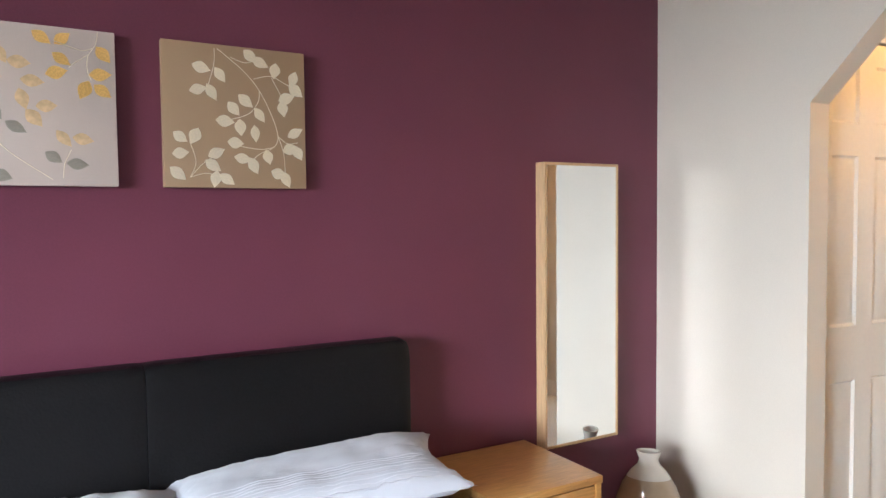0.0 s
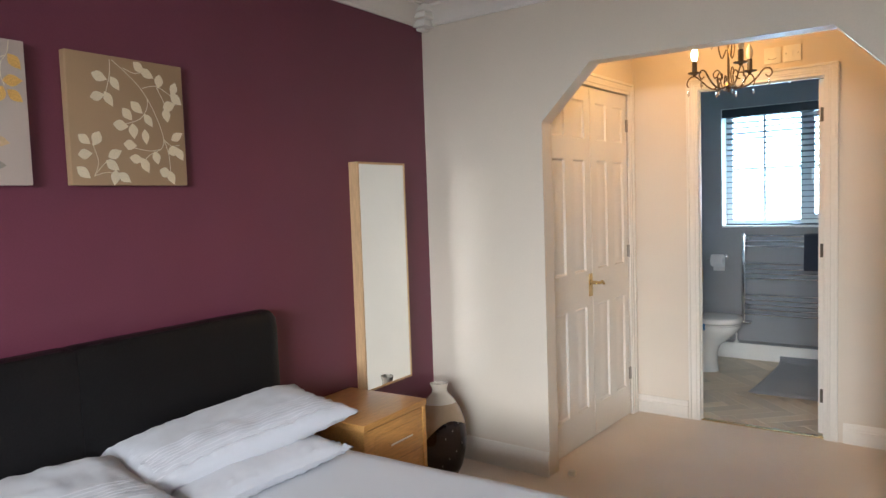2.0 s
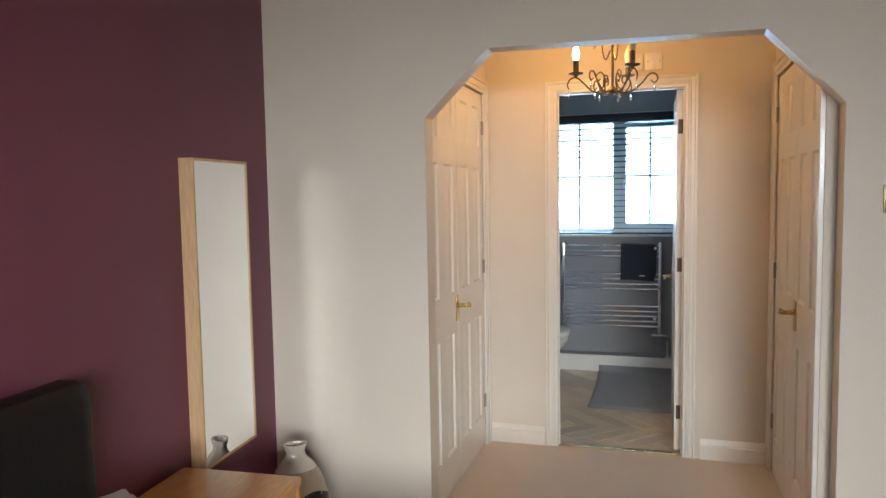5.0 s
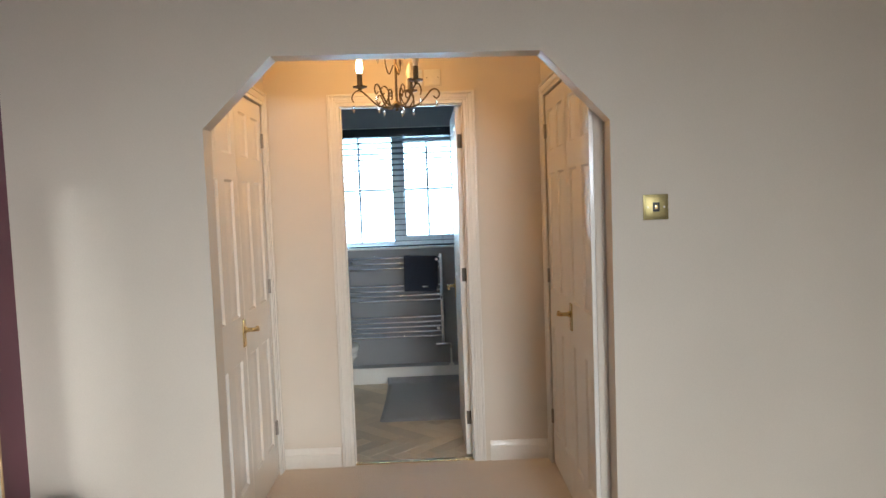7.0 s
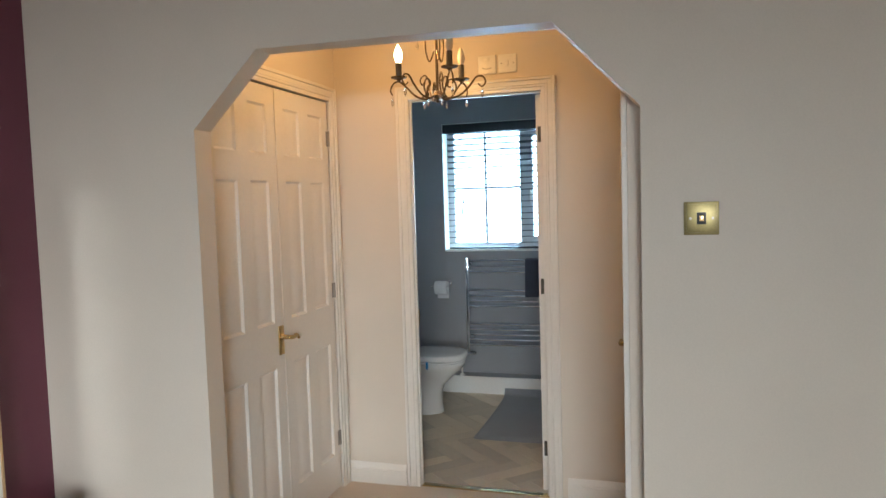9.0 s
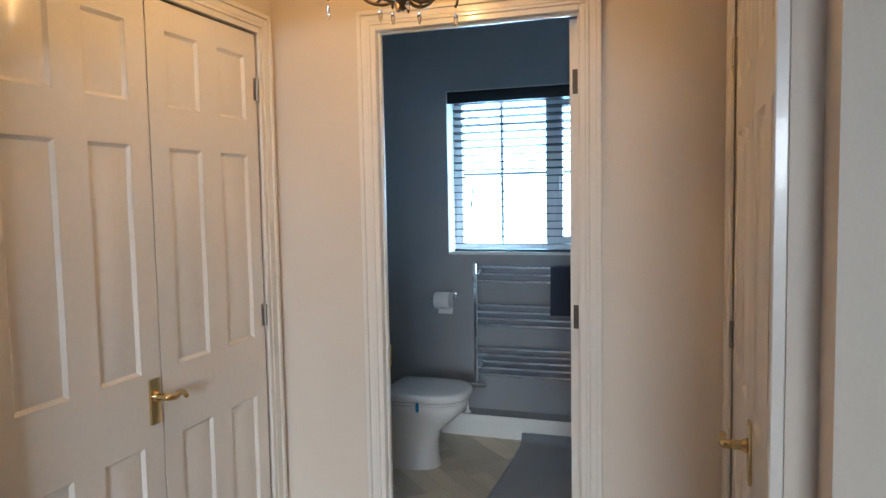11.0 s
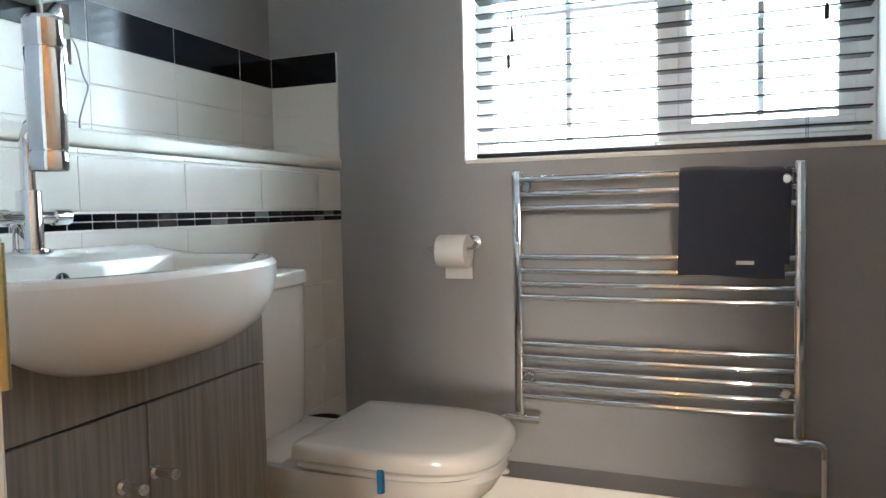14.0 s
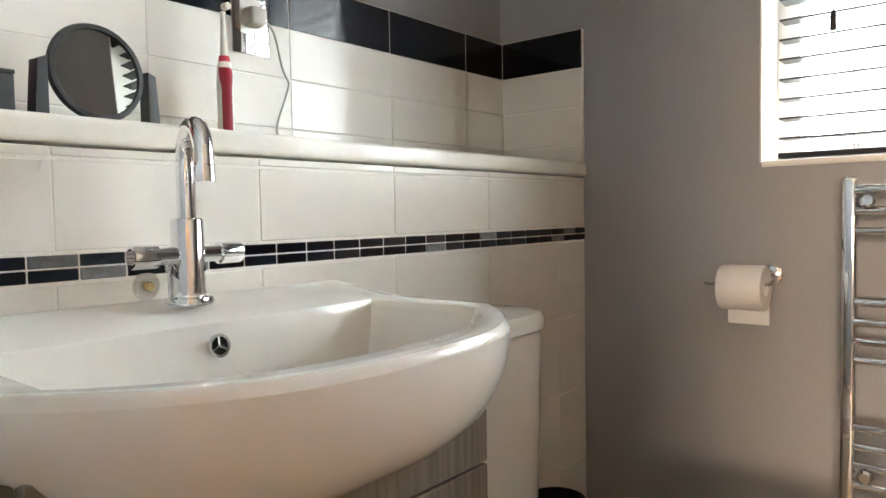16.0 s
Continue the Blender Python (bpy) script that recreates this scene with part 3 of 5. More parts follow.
def pillow(m, w, d, h, label, seed, stripes=False, flat=1.0):
    t = thing("pillow", m, label, "pillow", "pillows on the bed")
    n = 40
    bm = bmesh.new()
    grids = []
    for side in (1, -1):
        g = []
        for i in range(n + 1):
            row = []
            for j in range(n + 1):
                u, v = 2 * i / n - 1, 2 * j / n - 1
                pinch = 1 - 0.10 * (1 - u * u) * v * v
                pin2 = 1 - 0.13 * (1 - v * v) * u * u
                e = max(0.0, (1 - u ** 4) * (1 - v ** 4)) ** 0.55
                crease = noise.noise(Vector((u * 2.2 + seed, v * 2.2, side))) * 0.14 + noise.noise(Vector((u * 7 + seed, v * 3, side))) * 0.09
                edge = max(abs(u), abs(v))
                wr = 0.026 * noise.noise(Vector((u * 16 + seed, v * 16, 1))) * max(0, edge - 0.55)
                z = side * (h / 2 * e * (1 + crease) * (1.0 if side > 0 else flat)) + wr
                row.append(bm.verts.new((u * w / 2 * pin2, v * d / 2 * pinch, z)))
            g.append(row)
        grids.append(g)
    for g in grids:
        for i in range(n):
            for j in range(n):
                bm.faces.new((g[i][j], g[i + 1][j], g[i + 1][j + 1], g[i][j + 1]))
    bmesh.ops.remove_doubles(bm, verts=bm.verts, dist=0.0006)
    part("case", bm, COTTON, t)
    if stripes:
        for k in range(9):
            v = -0.86 + 0.075 * k
            bm = bmesh.new()
            pts = []
            for i in range(4, n - 3):
                u = 2 * i / n - 1
                e = max(0.0, (1 - u ** 4) * (1 - v ** 4)) ** 0.55
                crease = noise.noise(Vector((u * 2.2 + seed, v * 2.2, 1))) * 0.14 + noise.noise(Vector((u * 7 + seed, v * 3, 1))) * 0.09
                edge = max(abs(u), abs(v))
                wr = 0.026 * noise.noise(Vector((u * 16 + seed, v * 16, 1))) * max(0, edge - 0.55)
                z = h / 2 * e * (1 + crease) + wr
                pts.append((u * w / 2 * (1 - 0.13 * (1 - v * v) * u * u), v * d / 2 * (1 - 0.10 * (1 - u * u) * v * v), z))
            wd = 0.0045 if k % 3 else 0.008
            va = [bm.verts.new((x, y - wd / 2, z + 0.0012)) for x, y, z in pts]
            vb = [bm.verts.new((x, y + wd / 2, z + 0.0012)) for x, y, z in pts]
            vc = [bm.verts.new((x, y, z + 0.0024)) for x, y, z in pts]
            for i in range(len(pts) - 1):
                bm.faces.new((va[i], va[i + 1], vc[i + 1], vc[i])), bm.faces.new((vc[i], vc[i + 1], vb[i + 1], vb[i]))
            part("woven_stripe", bm, COTTON_STRIPE, t, "satin woven stripe")
    return t


pillow(pose(0.590, 1.895, 0.545, 2, 0, 1), 0.70, 0.41, 0.115, "plain white cotton pillow lying under another", 3.0, flat=0.9)
pillow(pose(0.612, 1.945, 0.630, 6, -4, -4), 0.85, 0.37, 0.145, "white cotton pillow with woven stripes, lying uppermost", 7.0, True, 0.7)
pillow(pose(-0.06, 1.905, 0.590, 8, 0, -3), 0.76, 0.44, 0.16, "white cotton pillow with woven stripes, beside the others", 11.0, True, 0.8)

# bedside chest
NX0, NX1, NY0, NY1, NZ = 0.625, 1.042, -0.445, -0.02, 0.535
night = thing("nightstand", P, "oak veneer bedside chest with bar-handled drawers", "nightstand")
part("top", cube(NX0 - 0.004, NX1 + 0.004, NY0 - 0.004, NY1, NZ - 0.026, NZ, 0.003), OAK, night)
bm = bmesh.new()
box(bm, NX0, NX0 + 0.02, NY0, NY1, 0.05, NZ - 0.0262)
box(bm, NX1 - 0.02, NX1, NY0, NY1, 0.05, NZ - 0.0262)
box(bm, NX0 + 0.02, NX1 - 0.02, NY1 - 0.01, NY1, 0.05, NZ - 0.0262)
box(bm, NX0 + 0.02, NX1 - 0.02, NY0 + 0.02, NY1 - 0.01, 0.05, 0.07)
part("body", bm, OAK, night)
part("plinth", cube(NX0 + 0.02, NX1 - 0.02, NY0 + 0.03, NY1 - 0.02, 0.0, 0.05), OAK, night)
for z0, z1 in ((0.335, 0.502), (0.200, 0.331), (0.074, 0.196)):
    bm = cube(NX0 + 0.022, NX1 - 0.022, NY0 + 0.004, NY0 + 0.022, z0, z1, 0.002)
    box(bm, NX0 + 0.062, NX1 - 0.062, NY0 + 0.001, NY0 + 0.0045, z0 + 0.036, z1 - 0.036, 0.001, 1)
    dw = part("drawer", bm, OAK, night)
    bm = bmesh.new()
    cx, cz = (NX0 + NX1) / 2, (z0 + z1) / 2
    rod(bm, (cx - 0.075, NY0 - 0.022, cz), (cx + 0.075, NY0 - 0.022, cz), 0.005)
    for s in (-0.055, 0.055):
        rod(bm, (cx + s, NY0 - 0.022, cz), (cx + s, NY0 + 0.004, cz), 0.004)
    part("handle", bm, CHROME, dw, "chrome bar handle")

# long wall mirror
MX0, MX1, MZ0, MZ1, MD = 1.120, 1.490, 0.490, 1.581, 0.055
mir = thing("wall_mirror", P, "tall narrow wall mirror in a deep pale oak frame", "mirror")
bm = bmesh.new()
box(bm, MX0, MX0 + 0.010, -MD, 0, MZ0, MZ1, 0.001, 1), box(bm, MX1 - 0.010, MX1, -MD, 0, MZ0, MZ1, 0.001, 1)
box(bm, MX0 + 0.010, MX1 - 0.010, -MD, 0, MZ0, MZ0 + 0.010, 0.001, 1), box(bm, MX0 + 0.010, MX1 - 0.010, -MD, 0, MZ1 - 0.010, MZ1, 0.001, 1)
part("frame", bm, OAK_PALE, mir)
part("glass", cube(MX0 + 0.010, MX1 - 0.010, -MD + 0.003, -0.004, MZ0 + 0.010, MZ1 - 0.010), MIRROR, mir)


# canvases
def leaf_shape(length, width):
    bm = bmesh.new()
    pts = [(length * (i / 12 - 0.5), width * math.sin(math.pi * (i / 12) ** 0.85) ** 1.15) for i in range(13)]
    up, dn = [(x, w) for x, w in pts], [(x, -w) for x, w in reversed(pts[1:-1])]
    ring = [bm.verts.new((x, 0, z)) for x, z in up + dn]
    hub = bm.verts.new((0, -0.0012, 0))
    for i in range(len(ring)):
        bm.faces.new((hub, ring[i], ring[(i + 1) % len(ring)]))
    return bm


def canvas(m, size, base, leaves, faded, dull, stems, label, metal=LEAF_SILVER):
    c = thing("canvas_picture", m, label, "picture", "canvases over the bed")
    part("canvas", cube(0, size, -0.034, -0.004, -size, 0, 0.003), base, c)
    shapes = {k: mesh_of("leaf", leaf_shape(0.051, 0.0155), k) for k in (metal, LEAF_FADED, LEAF_DULL)}
    tones = [metal] * len(leaves) + [LEAF_FADED] * len(faded) + [LEAF_DULL] * len(dull)
    for tone, (u, v, deg) in zip(tones, leaves + faded + dull):
        o = share("leaf", shapes[tone], c, pose(min(max(u, 0.06), 0.94) * size, -0.0345, -min(max(v, 0.06), 0.94) * size, 0, deg, 0))
        o.scale = (0.92 + 0.2 * random.random(), 1, 0.9 + 0.25 * random.random())
    for st in stems:
        pts = spline([(u * size, -0.0343, -v * size) for u, v in st], 6)
        bm = bmesh.new()
        tube(bm, pts, 0.0011, 6)
        part("stem", bm, LEAF_SILVER, c, "painted metallic stem")
    return c


LEAVES_R = [(0.26, 0.17, 15), (0.385, 0.21, 55), (0.235, 0.32, -15), (0.325, 0.335, 60), (0.60, 0.03, 40), (0.67, 0.10, 25), (0.775, 0.15, 100),
            (0.91, 0.20, 110), (0.93, 0.28, 40), (0.86, 0.34, -20), (0.83, 0.42, 80), (0.56, 0.38, 40), (0.66, 0.475, 55), (0.475, 0.44, 50),
            (0.415, 0.53, 5), (0.52, 0.57, 85), (0.485, 0.68, 5), (0.625, 0.61, 85), (0.535, 0.79, 10), (0.61, 0.84, 65), (0.715, 0.775, 75),
            (0.92, 0.59, -30), (0.88, 0.71, -20), (0.96, 0.74, 60), (0.79, 0.895, 20), (0.845, 0.935, 65)]
LEAVES_R2 = [(0.11, 0.655, 35), (0.205, 0.645, 115), (0.11, 0.765, -8), (0.35, 0.755, -25), (0.325, 0.845, 35), (0.09, 0.905, 40), (0.34, 0.955, 100), (0.42, 0.955, 35)]
STEMS_R = [[(0.35, 0.03), (0.345, 0.14), (0.30, 0.30)], [(0.37, 0.03), (0.55, 0.17), (0.66, 0.30), (0.75, 0.48), (0.79, 0.62), (0.76, 0.70), (0.66, 0.75), (0.60, 0.80)],
           [(0.46, 0.08), (0.56, 0.11), (0.65, 0.08)], [(0.62, 0.22), (0.74, 0.19), (0.84, 0.23), (0.92, 0.27)], [(0.75, 0.20), (0.80, 0.29), (0.84, 0.38)],
           [(0.66, 0.30), (0.65, 0.38), (0.58, 0.47), (0.44, 0.52)], [(0.79, 0.62), (0.83, 0.74), (0.84, 0.90)], [(0.79, 0.62), (0.86, 0.67), (0.94, 0.66)],
           [(0.76, 0.70), (0.66, 0.72), (0.50, 0.70)], [(0.17, 0.93), (0.21, 0.82), (0.17, 0.68)], [(0.17, 0.93), (0.26, 0.83), (0.34, 0.78)], [(0.17, 0.93), (0.28, 0.90), (0.40, 0.93)]]
LEAVES_L = [(0.583, 0.075, 35), (0.697, 0.07, -40), (0.93, 0.15, 50), (0.69, 0.20, 35), (0.66, 0.285, -15), (0.91, 0.28, -5), (0.815, 0.385, 115), (0.92, 0.385, 37)]
FADED_L = [(0.36, 0.20, 60), (0.457, 0.24, 5), (0.527, 0.35, 5), (0.47, 0.465, 75), (0.60, 0.50, -5), (0.53, 0.58, 50), (0.69, 0.70, 50), (0.80, 0.70, 10), (0.14, 0.30, 40), (0.20, 0.43, 100)]
DULL_L = [(0.63, 0.82, 35), (0.765, 0.86, 5), (0.43, 0.64, 30), (0.32, 0.555, 50), (0.35, 0.95, 20), (0.10, 0.60, 15), (0.16, 0.80, 50)]
STEMS_L = [[(0.90, 0.01), (0.885, 0.09), (0.84, 0.17), (0.835, 0.26), (0.855, 0.32)], [(0.87, 0.115), (0.81, 0.135), (0.73, 0.115), (0.65, 0.09)], [(0.84, 0.16), (0.76, 0.22), (0.73, 0.25)],
           [(0.68, 0.95), (0.69, 0.86), (0.73, 0.77)], [(0.29, 0.69), (0.41, 0.81), (0.62, 0.96)]]
PS = 0.415
canvas(P @ pose(-0.210, 0, 1.886), PS, CANVAS_BROWN, LEAVES_R + LEAVES_R2, [], [], STEMS_R, "square brown canvas painted with pale gold leaf sprays")
canvas(P @ pose(-0.742, 0, 1.886), PS, CANVAS_BEIGE, LEAVES_L, FADED_L, DULL_L, STEMS_L, "square pale beige canvas painted with gold leaf sprays", LEAF_GOLD)

# floor vase
vx, vy = 1.985, 2.125
vase = thing("vase", pose(vx, vy, 0), "rounded glazed floor vase, cream, sand and black", "vase")
prof = [(0.060, 0.0), (0.085, 0.004), (0.108, 0.05), (0.126, 0.13), (0.132, 0.20), (0.124, 0.28), (0.100, 0.345), (0.064, 0.395), (0.040, 0.420), (0.035, 0.440), (0.044, 0.462), (0.046, 0.470), (0.038, 0.470), (0.030, 0.445), (0.030, 0.41)]


def vase_radius(z):
    for (r0, z0), (r1, z1) in zip(prof, prof[1:12]):
        if z0 <= z <= z1 and z1 > z0:
            return r0 + (r1 - r0) * (z - z0) / (z1 - z0)
    return 0.05


def squash(bm):
    bmesh.ops.scale(bm, vec=(1.0, 0.72, 1.0), verts=bm.verts)
    bmesh.ops.rotate(bm, cent=(0, 0, 0), matrix=Matrix.Rotation(radians(-42), 3, "Z"), verts=bm.verts)
    return bm


part("body", squash(lathe(bmesh.new(), prof[:9] + [(0.03, 0.42)], 40)), VASE_SAND, vase, "smoky sand-coloured glaze")
part("neck", squash(lathe(bmesh.new(), [(0.083, 0.3705), (0.0655, 0.3955), (0.041, 0.4205), (0.036, 0.440), (0.045, 0.462), (0.047, 0.470), (0.038, 0.470), (0.030, 0.445), (0.030, 0.425)], 40)), VASE_WHITE, vase, "cream glazed neck")
bm = bmesh.new()
rows = []
for i in range(41):
    a = 2 * math.pi * i / 40
    top = 0.185 + 0.105 * math.cos(a - 5.3) + 0.012 * math.sin(3 * a)
    rows.append([bm.verts.new(((vase_radius(z) + 0.0015) * math.cos(a), (vase_radius(z) + 0.0015) * math.sin(a), z)) for z in [0.002 + (top - 0.002) * k / 14 for k in range(15)]])
for a, b in zip(rows, rows[1:]):
    for k in range(14):
        bm.faces.new((a[k], b[k], b[k + 1], a[k + 1]))
part("dark_glaze", squash(bm), VASE_DARK, vase, "glossy black glaze sweeping up one side")
for k in range(7):
    a, z = 4.6 + 0.30 * (k % 4) + 0.15 * (k // 4), 0.07 + 0.035 * k
    r = vase_radius(z) + 0.001
    bm = lathe(bmesh.new(), [(0.001, 0.0), (0.0065, 0.001), (0.004, 0.003)], 10, pose(r * math.cos(a), r * math.sin(a), z) @ pose(0, 0, 0, 0, 90, 0))
    part("dot", squash(bm), VASE_WHITE, vase, "small raised white dot")

scrap = thing("door_wedge", pose(2.315, 1.562, 0), "small white plastic doorstop on the carpet", "doorstop")
bm = lathe(bmesh.new(), [(0.018, 0.0), (0.02, 0.006), (0.017, 0.024), (0.010, 0.030)], 18)
part("knob", bm, PLASTIC_W, scrap)

# brass light switch
sw = thing("light_switch", pose(XA, -0.003, 1.404), "polished brass light switch with a moulded edge", "light switch")
bm = cube(XA - 0.005, XA, -0.050, 0.044, 1.357, 1.451, 0.003)
part("plate", bm, BRASS_AGED, sw, world=True)
bm = cube(XA - 0.0075, XA - 0.0045, -0.043, 0.037, 1.364, 1.444, 0.002)
part("raised_plate", bm, BRASS_AGED, sw, world=True)
part("rocker_surround", cube(XA - 0.0095, XA - 0.007, -0.0155, 0.0095, 1.387, 1.421, 0.001), PLASTIC_D, sw, "black rocker surround", world=True)
part("rocker", cube(XA - 0.0125, XA - 0.009, -0.009, 0.003, 1.396, 1.412, 0.001), BRASS, sw, world=True)
for y in (-0.033, 0.027):
    part("screw", lathe(bmesh.new(), [(0.004, 0), (0.003, 0.0015)], 10, pose(XA - 0.0074, y, 1.404, 0, -90, 0)), STEEL, sw, world=True)

# ---- lobby things ----
for k, y in enumerate((0.888, 0.788)):
    sp = thing("switch_plate", pose(XD, y, 2.125), ("white plastic fused spur plate with a flex outlet", "white plastic isolator switch plate with a rocker")[k], "switch plate", "plates above the door")
    part("plate", cube(XD - 0.011, XD, y - 0.044, y + 0.044, 2.081, 2.169, 0.004), PLASTIC_W, sp, world=True)
    if k == 0:
        bm = tube(bmesh.new(), spline([(XD - 0.0115, y - 0.022 + 0.0055 * i, 2.110 - 0.006 * math.sin(math.pi * i / 8)) for i in range(9)], 2), 0.0016, 6)
        part("flex_outlet", bm, STEEL, sp, world=True)
        part("fuse_cover", cube(XD - 0.0125, XD - 0.0105, y - 0.013, y + 0.013, 2.146, 2.158, 0.001), PLASTIC_W, sp, world=True)
    else:
        part("rocker", cube(XD - 0.0145, XD - 0.0105, y - 0.005, y + 0.009, 2.110, 2.138, 0.001), PLASTIC_W, sp, world=True)
        for yy in (-0.030, 0.030):
            part("screw", lathe(bmesh.new(), [(0.0035, 0), (0.003, 0.001)], 8, pose(XD - 0.0108, y + yy, 2.125, 0, -90, 0)), STEEL, sp, world=True)

CX, CY, CZ = 2.908, 0.963, 1.874
ch = thing("chandelier", pose(CX, CY, CZ), "bronze three-arm scroll chandelier with candle bulbs, one lit", "chandelier")
bm = lathe(bmesh.new(), [(0.001, 0.0), (0.010, 0.006), (0.005, 0.014), (0.016, 0.022), (0.022, 0.032), (0.012, 0.044), (0.006, 0.05), (0.006, 0.36), (0.010, 0.365), (0.006, 0.375), (0.006, 0.47), (0.045, 0.49), (0.048, CEIL - CZ - 0.001)], 20)
part("stem", bm, BRONZE, ch)
for n, ang in enumerate((90, 214, 338)):
    A = pose(0, 0, 0, 0, 0, ang)
    bm = bmesh.new()
    tube(bm, spline([(0.012, 0, 0.034), (0.045, 0, 0.020), (0.090, 0, 0.032), (0.130, 0, 0.070), (0.163, 0, 0.098), (0.190, 0, 0.092), (0.204, 0, 0.066), (0.196, 0, 0.046)], 7), 0.0042, 8, lambda s: 1.1 - 0.35 * s)
    tube(bm, spline([(0.070, 0, 0.024), (0.045, 0, 0.045), (0.034, 0, 0.085), (0.052, 0, 0.115), (0.072, 0, 0.100), (0.066, 0, 0.078), (0.054, 0, 0.085)], 7), 0.0034, 8)
    tube(bm, spline([(0.010, 0, 0.21), (0.030, 0, 0.17), (0.045, 0, 0.21), (0.050, 0, 0.27), (0.085, 0, 0.30), (0.098, 0, 0.272), (0.078, 0, 0.262)], 7), 0.0034, 8)
    bmesh.ops.transform(bm, matrix=A, verts=bm.verts)
    arm = part("arm", bm, BRONZE, ch)
    M = A @ pose(0.165, 0, 0.108)
    part("drip_pan", lathe(bmesh.new(), [(0.006, -0.008), (0.012, 0.0), (0.032, 0.005), (0.034, 0.010), (0.028, 0.009), (0.010, 0.006)], 20, M), BRONZE, arm)
    part("candle", lathe(bmesh.new(), [(0.0125, 0.008), (0.0125, 0.066), (0.010, 0.068)], 16, M), CANDLE, arm, "dark candle sleeve")
    bulb_prof = [(0.009, 0.066), (0.0135, 0.080), (0.0165, 0.094), (0.0145, 0.112), (0.009, 0.128), (0.0015, 0.142)]
    part("bulb", lathe(bmesh.new(), bulb_prof, 16, M), GLOW if n == 0 else BULB_OFF, arm, "lit flame-shaped bulb" if n == 0 else "unlit flame-shaped bulb")
    for r, z, s in ((0.197, 0.040, 1.0), (0.058, 0.018, 0.9), (0.080, 0.258, 0.9)):
        bm = lathe(bmesh.new(), [(0.0008, 0.0), (0.0062 * s, -0.012 * s), (0.0045 * s, -0.026 * s), (0.0005, -0.034 * s)], 8, A @ pose(r, 0, z - 0.008))
        tube(bm, [A @ Vector((r, 0, z)), A @ Vector((r, 0, z - 0.009))], 0.0006, 5)
        part("crystal_drop", bm, CRYSTAL, arm, "clear crystal drop")
for ang in (30, 154, 274):
    A = pose(0, 0, 0, 0, 0, ang)
    bm = tube(bmesh.new(), spline([(0.012, 0, 0.034), (0.045, 0, 0.018), (0.090, 0, 0.026), (0.130, 0, 0.058), (0.160, 0, 0.094), (0.186, 0, 0.096), (0.198, 0, 0.074), (0.184, 0, 0.056), (0.168, 0, 0.068)], 7), 0.0042, 8, lambda s: 1.1 - 0.35 * s)
    tube(bm, spline([(0.060, 0, 0.020), (0.078, 0, 0.056), (0.066, 0, 0.090), (0.044, 0, 0.086), (0.044, 0, 0.064), (0.056, 0, 0.062)], 7), 0.0034, 8)
    bmesh.ops.transform(bm, matrix=A, verts=bm.verts)
    arm = part("scroll", bm, BRONZE, ch)
    bm = lathe(bmesh.new(), [(0.0008, 0.0), (0.0062, -0.012), (0.0045, -0.026), (0.0005, -0.034)], 8, A @ pose(0.184, 0, 0.046))
    tube(bm, [A @ Vector((0.184, 0, 0.054)), A @ Vector((0.184, 0, 0.045))], 0.0006, 5)
    part("crystal_drop", bm, CRYSTAL, arm, "clear crystal drop")
bulb = bpy.data.lights.new("candle_bulb", "POINT")
bulb.energy, bulb.color, bulb.shadow_soft_size = BULB_W, (1.0, 0.48, 0.13), 0.02
new("candle_bulb_light", bulb).location = (CX, CY + 0.165, CZ + 0.108 + 0.175)

# ---- bathroom things ----
win = thing("window_1", pose(XW, 1.12, BZ0), "white plastic casement window with glazing bars", "window", kind="structure")
GX = XW + 0.145
bm = bmesh.new()
for a in ((BW0, BW1, BZ0, BZ0 + 0.045), (BW0, BW1, BZ1 - 0.06, BZ1), (BW1 - 0.055, BW1, BZ0 + 0.045, BZ1 - 0.06), (BW0, BW0 + 0.055, BZ0 + 0.045, BZ1 - 0.06), (1.062, 1.125, BZ0 + 0.045, BZ1 - 0.06)):
    box(bm, GX, GX + 0.07, a[0], a[1], a[2], a[3], 0.004)
part("window_frame", bm, UPVC, win, world=True)
bm = bmesh.new()
s0, s1, t0, t1 = BW0 + 0.056, 1.061, BZ0 + 0.046, BZ1 - 0.061
for a in ((s0, s1, t0, t0 + 0.045), (s0, s1, t1 - 0.045, t1), (s0, s0 + 0.045, t0 + 0.045, t1 - 0.045), (s1 - 0.040, s1, t0 + 0.045, t1 - 0.045)):
    box(bm, GX - 0.012, GX + 0.055, a[0], a[1], a[2], a[3], 0.004)
part("casement", bm, UPVC, win, world=True)
bm = bmesh.new()
box(bm, GX + 0.022, GX + 0.044, 1.395, 1.413, BZ0 + 0.045, BZ1 - 0.06), box(bm, GX + 0.022, GX + 0.044, 0.822, 0.840, t0 + 0.045, t1 - 0.045)
box(bm, GX + 0.0221, GX + 0.0439, 1.125, BW1 - 0.055, 1.565, 1.583), box(bm, GX + 0.0221, GX + 0.0439, s0 + 0.045, s1 - 0.04, 1.565, 1.583)
part("glazing_bar", bm, UPVC, win, world=True)
for y0, y1, z0, z1 in ((1.125, BW1 - 0.055, BZ0 + 0.045, BZ1 - 0.06), (s0 + 0.045, s1 - 0.04, t0 + 0.045, t1 - 0.045)):
    p = part("pane", cube(GX + 0.030, GX + 0.036, y0, y1, z0, z1), GLASS, win, world=True)
    p.visible_shadow = False
bm = cube(GX - 0.020, GX - 0.011, s1 - 0.028, s1 - 0.012, 1.46, 1.55, 0.003)
rod(bm, (GX - 0.026, s1 - 0.020, 1.545), (GX - 0.030, s1 - 0.020, 1.44), 0.006)
part("window_handle", bm, PLASTIC_W, win, "white window handle", world=True)
bm = bmesh.new()
